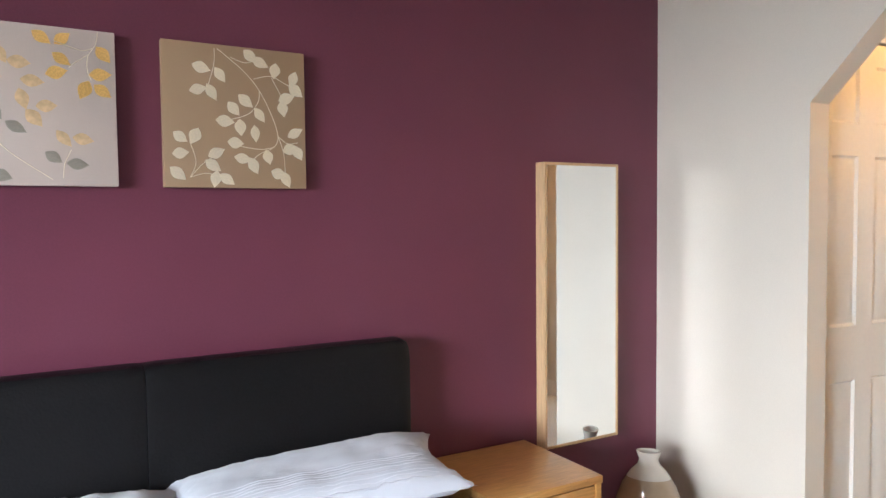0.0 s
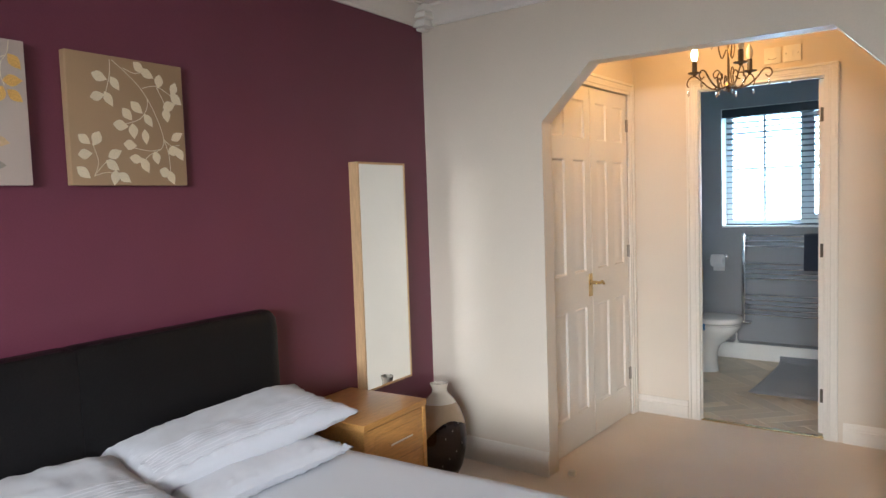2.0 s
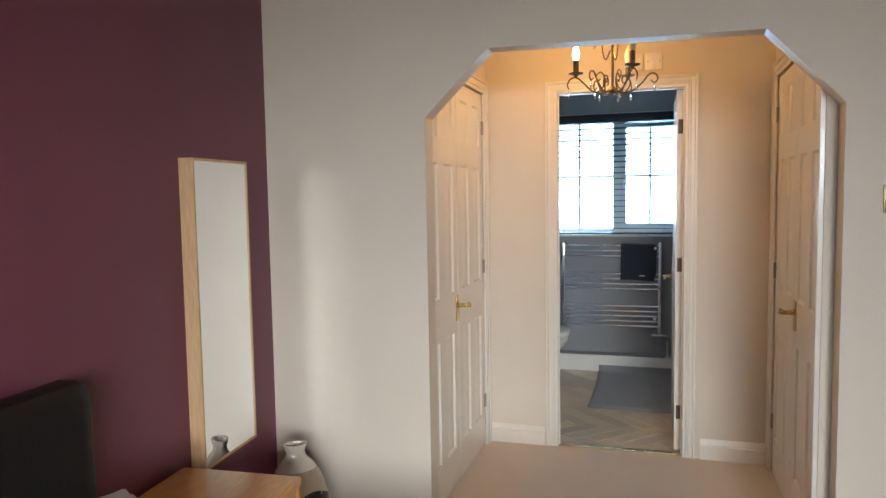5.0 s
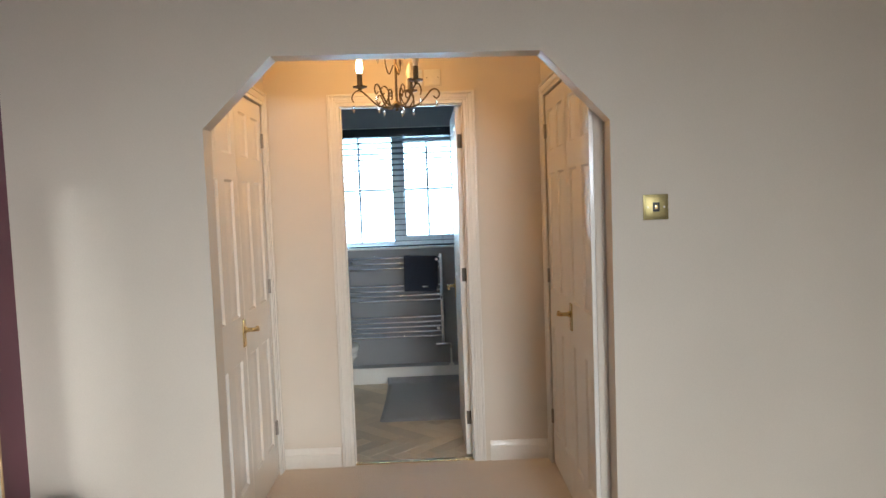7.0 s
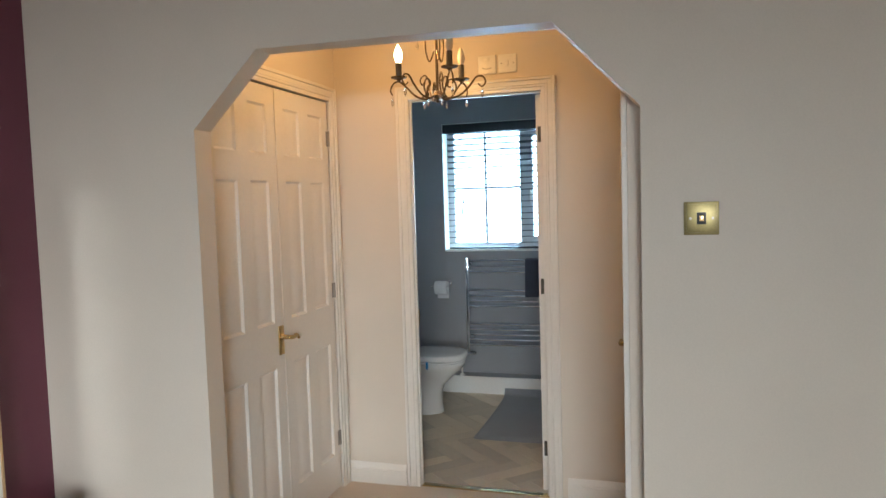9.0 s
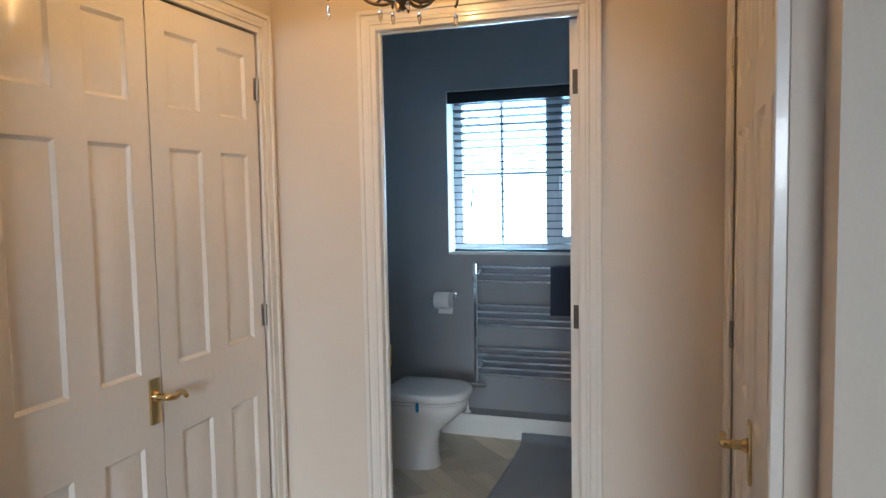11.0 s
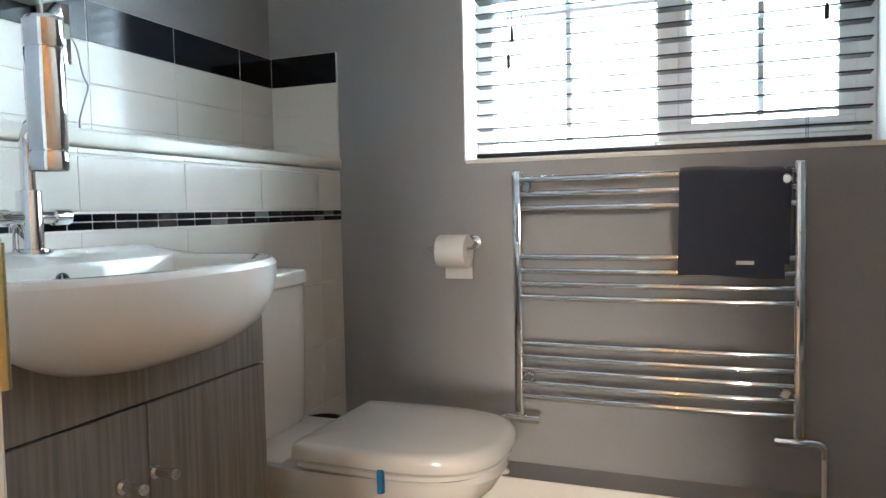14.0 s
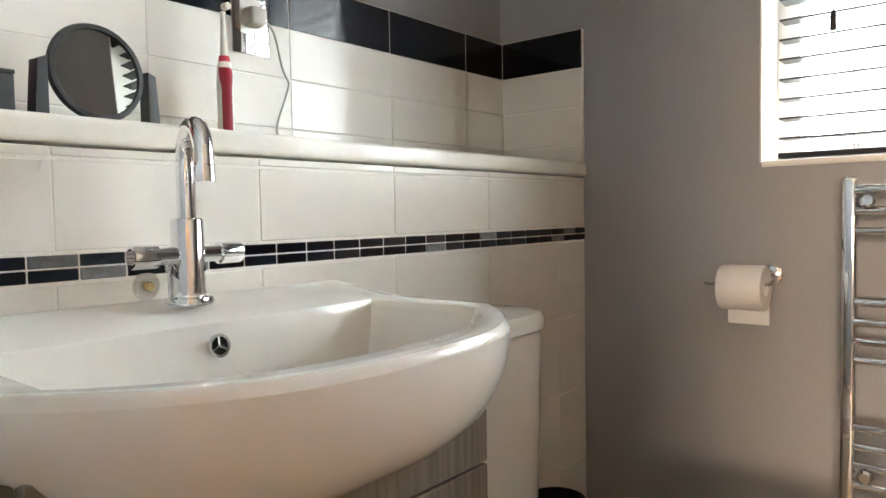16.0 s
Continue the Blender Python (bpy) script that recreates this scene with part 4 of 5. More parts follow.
box(bm, XW + 0.002, GX, BW1 - 0.004, BW1 + 0.002, BZ0, BZ1), box(bm, XW + 0.002, GX, BW0 - 0.002, BW0 + 0.004, BZ0, BZ1), box(bm, XW + 0.002, GX, BW0, BW1, BZ1 - 0.004, BZ1 + 0.002)
part("reveal", bm, WHITE_CEIL, win, "white painted window reveal", world=True)
part("window_sill", cube(XW - 0.004, GX, BW0 + 0.005, BW1 - 0.005, BZ0 - 0.010, BZ0 + 0.004, 0.003), WHITE_CEIL, win, world=True)

SX = XW + 0.045
blind = thing("venetian_blind", pose(SX, 1.12, BZ1), "black wooden venetian blind, lowered with slats open", "blind")
part("valance", cube(SX - 0.040, SX - 0.028, BW0 + 0.006, BW1 - 0.006, 2.003, BZ1 - 0.005, 0.003), SLAT, blind, world=True)
part("headrail", cube(SX - 0.026, SX + 0.026, BW0 + 0.02, BW1 - 0.02, 2.025, BZ1 - 0.008), SLAT, blind, world=True)
part("bottom_rail", cube(SX - 0.025, SX + 0.025, BW0 + 0.035, BW1 - 0.035, BZ0 + 0.008, BZ0 + 0.022, 0.004), SLAT, blind, world=True)
bm = cube(-0.025, 0.025, -(BW1 - BW0) / 2 + 0.035, (BW1 - BW0) / 2 - 0.035, -0.0023, 0.0023, 0.001, 1)
slat_mesh = mesh_of("slat", bm, SLAT)
NS = 20
for i in range(NS):
    z = BZ0 + 0.055 + i * 0.0452
    share("slat", slat_mesh, blind, pose(0, 0, z - BZ1, 0, 0.5 + 12.5 * max(0.0, min(1.0, (z - 1.45) / 0.45)) + 1.2 * math.sin(i * 2.1), 0.15 * math.sin(i * 1.7)))
for y in (1.52, 1.12, 0.72):
    bm = bmesh.new()
    for x in (SX - 0.026, SX + 0.026):
        rod(bm, (x, y, BZ0 + 0.02), (x, y, 2.03), 0.0009, 5)
    part("ladder_cord", bm, SLAT, blind, world=True)
for y, z in ((1.550, 1.455), (1.562, 1.375), (0.678, 1.425)):
    bm = rod(bmesh.new(), (SX - 0.032, y, z + 0.02), (SX - 0.032, y, 2.01), 0.0009, 5)
    lathe(bm, [(0.0025, 0.045), (0.006, 0.030), (0.0075, 0.0), (0.005, -0.002)], 10, pose(SX - 0.032, y, z))
    part("pull_cord", bm, SLAT, blind, "blind cord with a black tassel", world=True)

# towel rail
RX, RY0, RY1 = 5.335, 0.751, 1.505
rail = thing("towel_rail", pose(RX, (RY0 + RY1) / 2, 0.325), "chrome ladder towel rail with twelve bars", "towel rail")
for y in (RY0, RY1):
    part("upright", cube(RX - 0.012, RX + 0.016, y - 0.015, y + 0.015, 0.313, 1.045, 0.009, 3), CHROME, rail, world=True)
for z in (1.017, 0.975, 0.933, 0.790, 0.749, 0.710, 0.671, 0.532, 0.492, 0.453, 0.413, 0.373):
    bm = bmesh.new()
    tube(bm, [(RX - 0.010 - 0.010 * math.sin(math.pi * k / 12), RY0 + 0.012 + (RY1 - RY0 - 0.024) * k / 12, z) for k in range(13)], 0.0095, 12)
    part("bar", bm, CHROME, rail, world=True)
for y in (RY0 + 0.035, RY1 - 0.035):
    for z in (0.996, 0.436):
        bm = rod(bmesh.new(), (XW, y, z), (RX - 0.028, y, z), 0.009)
        lathe(bm, [(0.014, 0), (0.015, 0.008), (0.010, 0.013)], 14, pose(RX - 0.022, y, z, 0, -90, 0))
        part("bracket", bm, CHROME, rail, world=True)
for y, s in ((RY0, -1), (RY1, 1)):
    bm = rod(bmesh.new(), (RX + 0.002, y, 0.340), (RX + 0.002, y, 0.298), 0.011)
    rod(bm, (RX + 0.002, y - s * 0.058, 0.300), (RX + 0.002, y + s * 0.020, 0.300), 0.014)
    tube(bm, spline([(RX + 0.002, y + s * 0.018, 0.302), (RX + 0.003, y + s * 0.045, 0.302), (RX + 0.006, y + s * 0.060, 0.292), (RX + 0.008, y + s * 0.062, 0.262)], 6), 0.0105, 10)
    part("valve", bm, CHROME, rail, "chrome radiator valve", world=True)
    bm = rod(bmesh.new(), (RX + 0.008, y + s * 0.062, 0.264), (RX + 0.008, y + s * 0.062, 0.122), 0.0065)
    lathe(bm, [(0.020, 0), (0.021, 0.006), (0.012, 0.014), (0.008, 0.018)], 16, pose(RX + 0.008, y + s * 0.062, 0.122))
    part("pipe", bm, PLASTIC_W, rail, "white pipe with a collar", world=True)

# towel over the rail
tow = thing("towel", pose(RX - 0.02, 0.905, 0.74), "folded navy towel hung over the rail", "towel")


def drape(y0, y1, z_front, z_back, off, seed, lab=""):
    bm = bmesh.new()
    rows = []
    n = 22
    top = 1.018 + off
    path = []
    for k in range(13):
        path.append((RX - 0.030 - off, z_front + (top - 0.012 - z_front) * k / 12))
    for k in range(1, 7):
        a = math.pi * k / 7
        path.append((RX - 0.010 - (0.020 + off) * math.cos(a), top - 0.012 + (0.012 + off * 0.4) * math.sin(a)))
    for k in range(9):
        path.append((RX + 0.010 + off, top - 0.012 - (top - 0.012 - z_back) * k / 8))
    for i in range(n + 1):
        s = i / n
        rows.append([bm.verts.new((x + 0.004 * noise.noise(Vector((s * 3 + seed, z * 9, 0))), y0 + (y1 - y0) * s + 0.012 * (1 - (z - z_front) / 0.3) * math.sin(s * 3 + seed) * 0.6, z + 0.004 * math.sin(s * 5 + seed))) for x, z in path])
    for a, b in zip(rows, rows[1:]):
        for k in range(len(path) - 1):
            bm.faces.new((a[k], a[k + 1], b[k + 1], b[k]))
    bmesh.ops.recalc_face_normals(bm, faces=bm.faces)
    bmesh.ops.solidify(bm, geom=list(bm.faces), thickness=0.007)
    return bm


part("inner_fold", drape(0.772, 1.020, 0.772, 0.80, 0.002, 1.0), NAVY_CLOTH, tow, world=True)
part("outer_fold", drape(0.795, 1.046, 0.742, 0.78, 0.011, 4.0), NAVY_CLOTH, tow, world=True)
part("care_label", cube(RX - 0.0475, RX - 0.046, 0.862, 0.905, 0.775, 0.785), PAPER, tow, "small white woven label", world=True)

# toilet roll
rl = thing("toilet_roll", pose(5.365, 1.752, 0.795), "part-used white toilet roll on a chrome holder", "toilet roll")
bm = lathe(bmesh.new(), [(0.020, -0.048), (0.050, -0.048), (0.052, -0.045), (0.052, 0.045), (0.050, 0.048), (0.020, 0.048)], 32, pose(5.366, 1.722, 0.804, 90), close=False)
lathe(bm, [(0.020, -0.049), (0.020, 0.049)], 20, pose(5.366, 1.722, 0.804, 90), close=False)
part("roll", bm, PAPER, rl, world=True)
bm = cube(5.4195, 5.4215, 1.680, 1.773, 0.712, 0.800, 0.0005, 1)
part("loose_sheet", bm, PAPER, rl, world=True)
hd = thing("roll_holder", pose(XW, 1.70, 0.815), "chrome toilet roll holder fixed to the wall", "roll holder")
bm = tube(bmesh.new(), spline([(5.372, 1.812, 0.812), (5.372, 1.75, 0.812), (5.372, 1.682, 0.812), (5.376, 1.664, 0.816), (5.398, 1.662, 0.824), (5.430, 1.672, 0.828), (XW, 1.680, 0.828)], 6), 0.0055, 10)
part("arm", bm, CHROME, hd, world=True)
part("rose", lathe(bmesh.new(), [(0.024, 0), (0.024, 0.006), (0.018, 0.010)], 20, pose(XW, 1.680, 0.828, 0, -90, 0)), CHROME, hd, world=True)


# toilet
def d_ring(bm, cx, hw, yb, yf, z, corner=0.03, n=30, sq=0.76):
    yc = yb - (yb - yf) * 0.46
    corner = min(corner, hw * 0.25)
    pts = []
    for i in range(n + 1):
        a = math.pi * i / n
        pts.append((cx + hw * math.copysign(abs(math.cos(a)) ** sq, math.cos(a)), yc - (yc - yf) * math.sin(a) ** sq))
    bw = hw * 0.97
    for k in range(5):
        a = math.pi / 2 * k / 4
        pts.append((cx - bw + corner - corner * math.cos(a), yb - corner + corner * math.sin(a)))
    for k in range(5):
        a = math.pi / 2 * k / 4
        pts.append((cx + bw - corner + corner * math.sin(a), yb - corner + corner * math.cos(a)))
    return [bm.verts.new((x, y, z)) for x, y in pts]


TX = 4.785
toilet = thing("toilet", pose(TX, 1.80, 0), "white ceramic close-coupled toilet with its lid down", "toilet")
bm = bmesh.new()
loft(bm, [d_ring(bm, TX, hw, yb, yf, z) for hw, yb, yf, z in ((0.116, 2.10, 1.556, 0.0), (0.114, 2.10, 1.560, 0.02), (0.109, 2.09, 1.566, 0.06), (0.107, 2.08, 1.566, 0.14), (0.116, 2.08, 1.545, 0.20), (0.145, 2.09, 1.475, 0.26), (0.176, 2.10, 1.415, 0.315), (0.186, 2.12, 1.395, 0.350), (0.184, 2.12, 1.400, 0.366))])
part("pan", bm, CERAMIC, toilet, world=True)
bm = bmesh.new()
loft(bm, [d_ring(bm, TX, hw, yb, yf, z) for hw, yb, yf, z in ((0.184, 1.832, 1.398, 0.369), (0.189, 1.835, 1.390, 0.374), (0.189, 1.835, 1.390, 0.382), (0.184, 1.832, 1.398, 0.386))])
part("seat", bm, CERAMIC, toilet, "white plastic seat", world=True)
bm = bmesh.new()
loft(bm, [d_ring(bm, TX, hw, yb, yf, z, 0.014, sq=0.70) for hw, yb, yf, z in ((0.186, 1.826, 1.394, 0.388), (0.194, 1.832, 1.383, 0.392), (0.196, 1.833, 1.380, 0.400), (0.195, 1.832, 1.382, 0.414), (0.192, 1.829, 1.386, 0.4225), (0.186, 1.823, 1.394, 0.4275), (0.176, 1.815, 1.406, 0.4295), (0.12, 1.77, 1.47, 0.434), (0.06, 1.72, 1.56, 0.4355))])
part("lid", bm, CERAMIC, toilet, "glossy white lid, closed", world=True)
bm = bmesh.new()
def cistern_ring(bm, w0, w1, yf, z):
    pts = [(TX - w0, YT - 0.002), (TX + w0, YT - 0.002)]
    n = 16
    out = [(TX + w0 * math.copysign(abs(math.cos(math.pi * i / n)) ** 0.45, math.cos(math.pi * i / n)), YT - 0.06 - (YT - 0.06 - yf) * math.sin(math.pi * i / n) ** 0.6) for i in range(n + 1)]
    return [bm.verts.new((x, y, z)) for x, y in [(TX + w0, YT - 0.002)] + out + [(TX - w0, YT - 0.002)]]
loft(bm, [cistern_ring(bm, w, w, yf, z) for w, yf, z in ((0.174, 1.995, 0.372), (0.178, 1.988, 0.385), (0.182, 1.982, 0.55), (0.184, 1.978, 0.735), (0.180, 1.982, 0.742))])
part("cistern", bm, CERAMIC, toilet, world=True)
bm = bmesh.new()
loft(bm, [cistern_ring(bm, w, w, yf, z) for w, yf, z in ((0.184, 1.976, 0.744), (0.190, 1.970, 0.750), (0.190, 1.970, 0.772), (0.184, 1.977, 0.782), (0.15, 2.01, 0.788), (0.05, 2.08, 0.789))])
part("cistern_lid", bm, CERAMIC, toilet, world=True)
part("flush_button", lathe(bmesh.new(), [(0.022, 0), (0.022, 0.004), (0.018, 0.006)], 20, pose(TX, 2.07, 0.789)), CHROME, toilet, world=True)
part("pan_platform", cube(TX - 0.165, TX + 0.165, 1.870, YT - 0.004, 0.30, 0.3715, 0.012), CERAMIC, toilet, world=True)
for x in (-0.075, 0.075):
    part("lid_hinge", cube(TX + x - 0.02, TX + x + 0.02, 1.842, 1.880, 0.3715, 0.398, 0.005), CHROME, toilet, "chrome lid hinge", world=True)
part("blue_tag", cube(TX - 0.2005, TX - 0.188, 1.600, 1.613, 0.345, 0.395, 0.001, 1), BLUE_TAG, toilet, "blue tape tag on the seat edge", world=True)

# vanity unit
VX0, VX1, VYF = 3.876, 4.490, 1.832
van = thing("vanity_unit", pose((VX0 + VX1) / 2, 2.0, 0), "grey woodgrain vanity unit with two doors", "vanity unit")
for x0, x1, y0 in ((VX0, VX0 + 0.018, VYF), (VX1 - 0.018, VX1, VYF + 0.002)):
    part("side_panel", cube(x0, x1, y0, YT - 0.002, 0.0, 0.782, 0.0008, 1), ASH, van, world=True)
part("back_panel", cube(VX0 + 0.018, VX1 - 0.018, YT - 0.02, YT - 0.002, 0.0, 0.60), ASH, van, world=True)
part("bottom_panel", cube(VX0 + 0.018, VX1 - 0.018, VYF + 0.04, YT - 0.02, 0.08, 0.10), ASH, van, world=True)
part("plinth", cube(VX0 + 0.018, VX1 - 0.018, VYF + 0.05, VYF + 0.066, 0.0, 0.08), ASH, van, world=True)
part("fascia", cube(VX0 + 0.019, VX1 - 0.001, VYF - 0.018, VYF, 0.634, 0.784, 0.0015, 1), ASH, van, world=True)
for x0, x1, hx in ((VX0 + 0.019, 4.171, 4.112), (4.174, VX1 - 0.001, 4.180)):
    dv = part("door", cube(x0, x1, VYF - 0.018, VYF, 0.085, 0.630, 0.0015, 1), ASH, van, world=True)
    bm = rod(bmesh.new(), (hx, VYF - 0.018, 0.516), (hx, VYF - 0.064, 0.516), 0.0075)
    lathe(bm, [(0.012, 0), (0.012, 0.006)], 14, pose(hx, VYF - 0.018, 0.516, 90))
    lathe(bm, [(0.0095, 0), (0.0095, 0.014), (0.008, 0.016)], 14, pose(hx, VYF - 0.052, 0.516, 90))
    part("knob", bm, CHROME, dv, "chrome rod knob", world=True)

# basin
BXC, BHW, BYB = 4.195, 0.338, YT - 0.001
basin = thing("basin", pose(BXC, 2.0, 0.68), "white ceramic semi-recessed basin with a bowed front", "basin")


def basin_ring(bm, hw, pull, z, inner=False, wob=0.0, low=None):
    pts = []
    n = 44
    for i in range(n + 1):
        s = -1 + 2 * i / n
        s = math.copysign(abs(s) ** 0.9, s)
        x = BXC + s * hw
        yf = 1.668 + 0.175 * abs(s) ** 2.7
        y = 1.842 - (1.842 - yf) * pull
        pts.append((x, y))
    m = 8
    right = [(BXC + hw, 1.843 + (BYB - 1.843) * k / m) for k in range(1, m + 1)]
    back = [(BXC + hw - 2 * hw * k / 20, BYB) for k in range(1, 20)]
    left = [(BXC - hw, BYB - (BYB - 1.843) * k / m) for k in range(0, m)]
    pts += right + back + left
    if inner:
        pts = [(BXC + (x - BXC) * inner[0], inner[1] + (y - 1.917) * inner[2]) for x, y in pts]
    if low is not None:
        return [bm.verts.new((x, y, 0.843 - low ** 1.1 * (0.157 - 0.126 * min(1.0, abs((x - BXC) / BHW)) ** 3.0))) for x, y in pts]
    return [bm.verts.new((x, y, z + (wob * max(0.0, (y - 2.02) / 0.14) if wob else 0))) for x, y in pts]


bm = bmesh.new()
rings = []
for k in range(12):
    q = 1 - k / 11
    rings.append(basin_ring(bm, BHW * (1 - 0.04 * q ** 2), math.sqrt(max(0.0, 1 - q ** 2.6)), 0.0, low=q))
rings += [basin_ring(bm, BHW, 1.0, 0.843), basin_ring(bm, BHW - 0.003, 0.99, 0.850, wob=0.016), basin_ring(bm, BHW - 0.010, 0.965, 0.854, wob=0.018)]
rings += [basin_ring(bm, BHW - 0.022, 0.92, 0.8535, wob=0.018)]
for f, yy, g, z in ((0.835, 1.867, 0.64, 0.8535), (0.825, 1.867, 0.625, 0.8515), (0.815, 1.868, 0.61, 0.843), (0.79, 1.870, 0.58, 0.80), (0.72, 1.875, 0.52, 0.745), (0.55, 1.88, 0.38, 0.722), (0.25, 1.885, 0.16, 0.714), (0.06, 1.89, 0.05, 0.712)):
    rings.append(basin_ring(bm, BHW, 1.0, z, inner=(f, yy, g)))
loft(bm, rings)
part("bowl", bm, CERAMIC, basin, world=True)
bm = lathe(bmesh.new(), [(0.0125, 0.0), (0.0150, 0.002), (0.0150, 0.006), (0.0115, 0.006), (0.0105, 0.002)], 22, pose(4.191, 2.0135, 0.824, 84), close=False)
of = part("overflow", bm, CHROME, basin, "chrome overflow ring", world=True)
# solid black disc, painted as the shade within the overflow
part("overflow_hole_shade", lathe(bmesh.new(), [(0.0112, 0.001), (0.0112, 0.003)], 20, pose(4.191, 2.0135, 0.824, 84)), HOLE_SHADE, of, world=True)
bm = bmesh.new()
for a in (90, 210, 330):
    rod(bm, (0, 0, 0.0048), (0.0125 * math.cos(radians(a)), 0.0125 * math.sin(radians(a)), 0.0048), 0.0016, 6)
bmesh.ops.transform(bm, matrix=pose(4.191, 2.0135, 0.824, 84), verts=bm.verts)
part("overflow_bar", bm, CHROME, of, world=True)
part("plug_waste", lathe(bmesh.new(), [(0.032, 0), (0.032, 0.003), (0.024, 0.006), (0.004, 0.007)], 24, pose(BXC, 1.89, 0.712)), CHROME, basin, world=True)

# tap
tx, ty, tz = 4.204, 2.095, 0.869
tap = thing("basin_tap", pose(tx, ty, tz), "chrome crosshead monobloc tap with swan-neck spout", "tap")
part("base", lathe(bmesh.new(), [(0.031, 0), (0.032, 0.004), (0.030, 0.010), (0.022, 0.012)], 28, pose(tx, ty, tz)), CHROME, tap, world=True)
part("body", lathe(bmesh.new(), [(0.0215, 0.010), (0.0215, 0.112), (0.020, 0.115), (0.012, 0.116)], 28, pose(tx, ty, tz)), CHROME, tap, world=True)
R = 0.041
sx, sy = -0.26, -0.966          # the way that the spout is swung
pts = [(tx, ty, tz + 0.112), (tx, ty, tz + 0.15), (tx, ty, tz + 0.185)] + [(tx + sx * R * (1 - math.cos(math.pi * k / 14)), ty + sy * R * (1 - math.cos(math.pi * k / 14)), tz + 0.192 + R * math.sin(math.pi * k / 14)) for k in range(15)] + [(tx + sx * 2 * R, ty + sy * 2 * R, tz + 0.18)]
part("spout", tube(bmesh.new(), pts, 0.0125, 18), CHROME, tap, world=True)
part("aerator", lathe(bmesh.new(), [(0.0135, 0), (0.0135, 0.02), (0.0125, 0.022)], 20, pose(tx + sx * 2 * R, ty + sy * 2 * R, tz + 0.160)), CHROME, tap, world=True)
for s in (-1, 1):
    bm = lathe(bmesh.new(), [(0.0115, 0.018), (0.0115, 0.045), (0.0155, 0.046), (0.0155, 0.077), (0.0145, 0.079), (0.0115, 0.079), (0.0115, 0.068)], 22, pose(tx, ty, tz + 0.067, 0, 90 * s, 0))
    part("lever", bm, CHROME, tap, "chrome cylindrical tap handle", world=True)
bm = rod(bmesh.new(), (tx - 0.012, ty + 0.028, tz + 0.004), (tx - 0.012, ty + 0.028, tz + 0.045), 0.003)
lathe(bm, [(0.006, 0), (0.006, 0.010), (0.004, 0.013)], 12, pose(tx - 0.012, ty + 0.028, tz + 0.042))
part("plug_lift_rod", bm, CHROME, tap, world=True)
dis = thing("wall_plug", pose(4.178, YT, 0.905), "clear plastic suction hook with a brass stud", "wall hook")
part("stud", lathe(bmesh.new(), [(0.0065, 0), (0.0065, 0.012), (0.005, 0.014)], 14, pose(4.182, YT - 0.001, 0.892, 90)), BRASS, dis, world=True)
part("cup", lathe(bmesh.new(), [(0.020, 0), (0.017, 0.004), (0.008, 0.006)], 20, pose(4.182, YT - 0.001, 0.892, 90)), GLASS, dis, world=True)

# things on the ledge
LZ = 1.117
mr = thing("shaving_mirror", pose(4.185, 2.300, LZ), "round tilting mirror in a dark plastic stand", "mirror")
Mr = pose(4.190, 2.305, LZ + 0.086, 90 - 4, 0, 4)
part("rim", lathe(bmesh.new(), [(0.0645, -0.006), (0.071, -0.006), (0.0735, 0.0), (0.071, 0.007), (0.0645, 0.007)], 48, Mr, close=False), PLASTIC_D, mr, world=True)
part("glass", lathe(bmesh.new(), [(0.065, -0.002), (0.065, 0.003)], 48, Mr), MIRROR, mr, world=True)
R3 = pose(4.190, 2.305, LZ, 0, 0, 6)
for s in (-1, 1):
    bm = bmesh.new()
    prism(bm, [(0.078 * s, 0.098), (0.091 * s, 0.092), (0.098 * s, 0.0), (0.078 * s, 0.0)], "y", -0.012, 0.012)
    bmesh.ops.transform(bm, matrix=R3, verts=bm.verts)
    part("stand_arm", bm, PLASTIC_D, mr, world=True)
bm = cube(-0.097, 0.097, -0.035, 0.035, 0.0, 0.008, 0.003)
bmesh.ops.transform(bm, matrix=R3, verts=bm.verts)
part("base", bm, PLASTIC_D, mr, world=True)

tb = thing("toothbrush", pose(4.443, 2.355, LZ), "red and white electric toothbrush standing on the ledge", "toothbrush")
part("body", lathe(bmesh.new(), [(0.013, 0.0), (0.0155, 0.006), (0.0145, 0.06), (0.0150, 0.11), (0.0125, 0.145), (0.007, 0.160)], 20, pose(4.443, 2.355, LZ)), PLASTIC_W, tb, world=True)
bm = bmesh.new()
rows = []
for k in range(15):
    z = 0.004 + 0.155 * k / 14
    r = 0.0158 if z < 0.12 else 0.0158 - (z - 0.12) * 0.16
    w = 0.62 if z < 0.10 else 0.62 + (z - 0.10) * 14
    rows.append([bm.verts.new((r * math.sin(a), -r * math.cos(a), z)) for a in [(-w + 2 * w * j / 8) - 0.35 for j in range(9)]])
for a, b in zip(rows, rows[1:]):
    for j in range(8):
        bm.faces.new((a[j], a[j + 1], b[j + 1], b[j]))
bmesh.ops.transform(bm, matrix=pose(4.443, 2.355, LZ), verts=bm.verts)
part("grip", bm, PLASTIC_R, tb, "red rubber grip", world=True)
bm = lathe(bmesh.new(), [(0.0065, 0.158), (0.005, 0.20), (0.004, 0.235), (0.006, 0.238)], 14, pose(4.443, 2.355, LZ))
part("neck", bm, PLASTIC_W, tb, world=True)
bm = lathe(bmesh.new(), [(0.0065, 0), (0.0065, 0.014)], 14, pose(4.443, 2.351, LZ + 0.246, 90))
part("bristle_head", bm, PLASTIC_W, tb, world=True)
red = thing("red_tin", pose(4.018, 2.32, LZ + 0.066), "red tin standing on a black box", "tin")
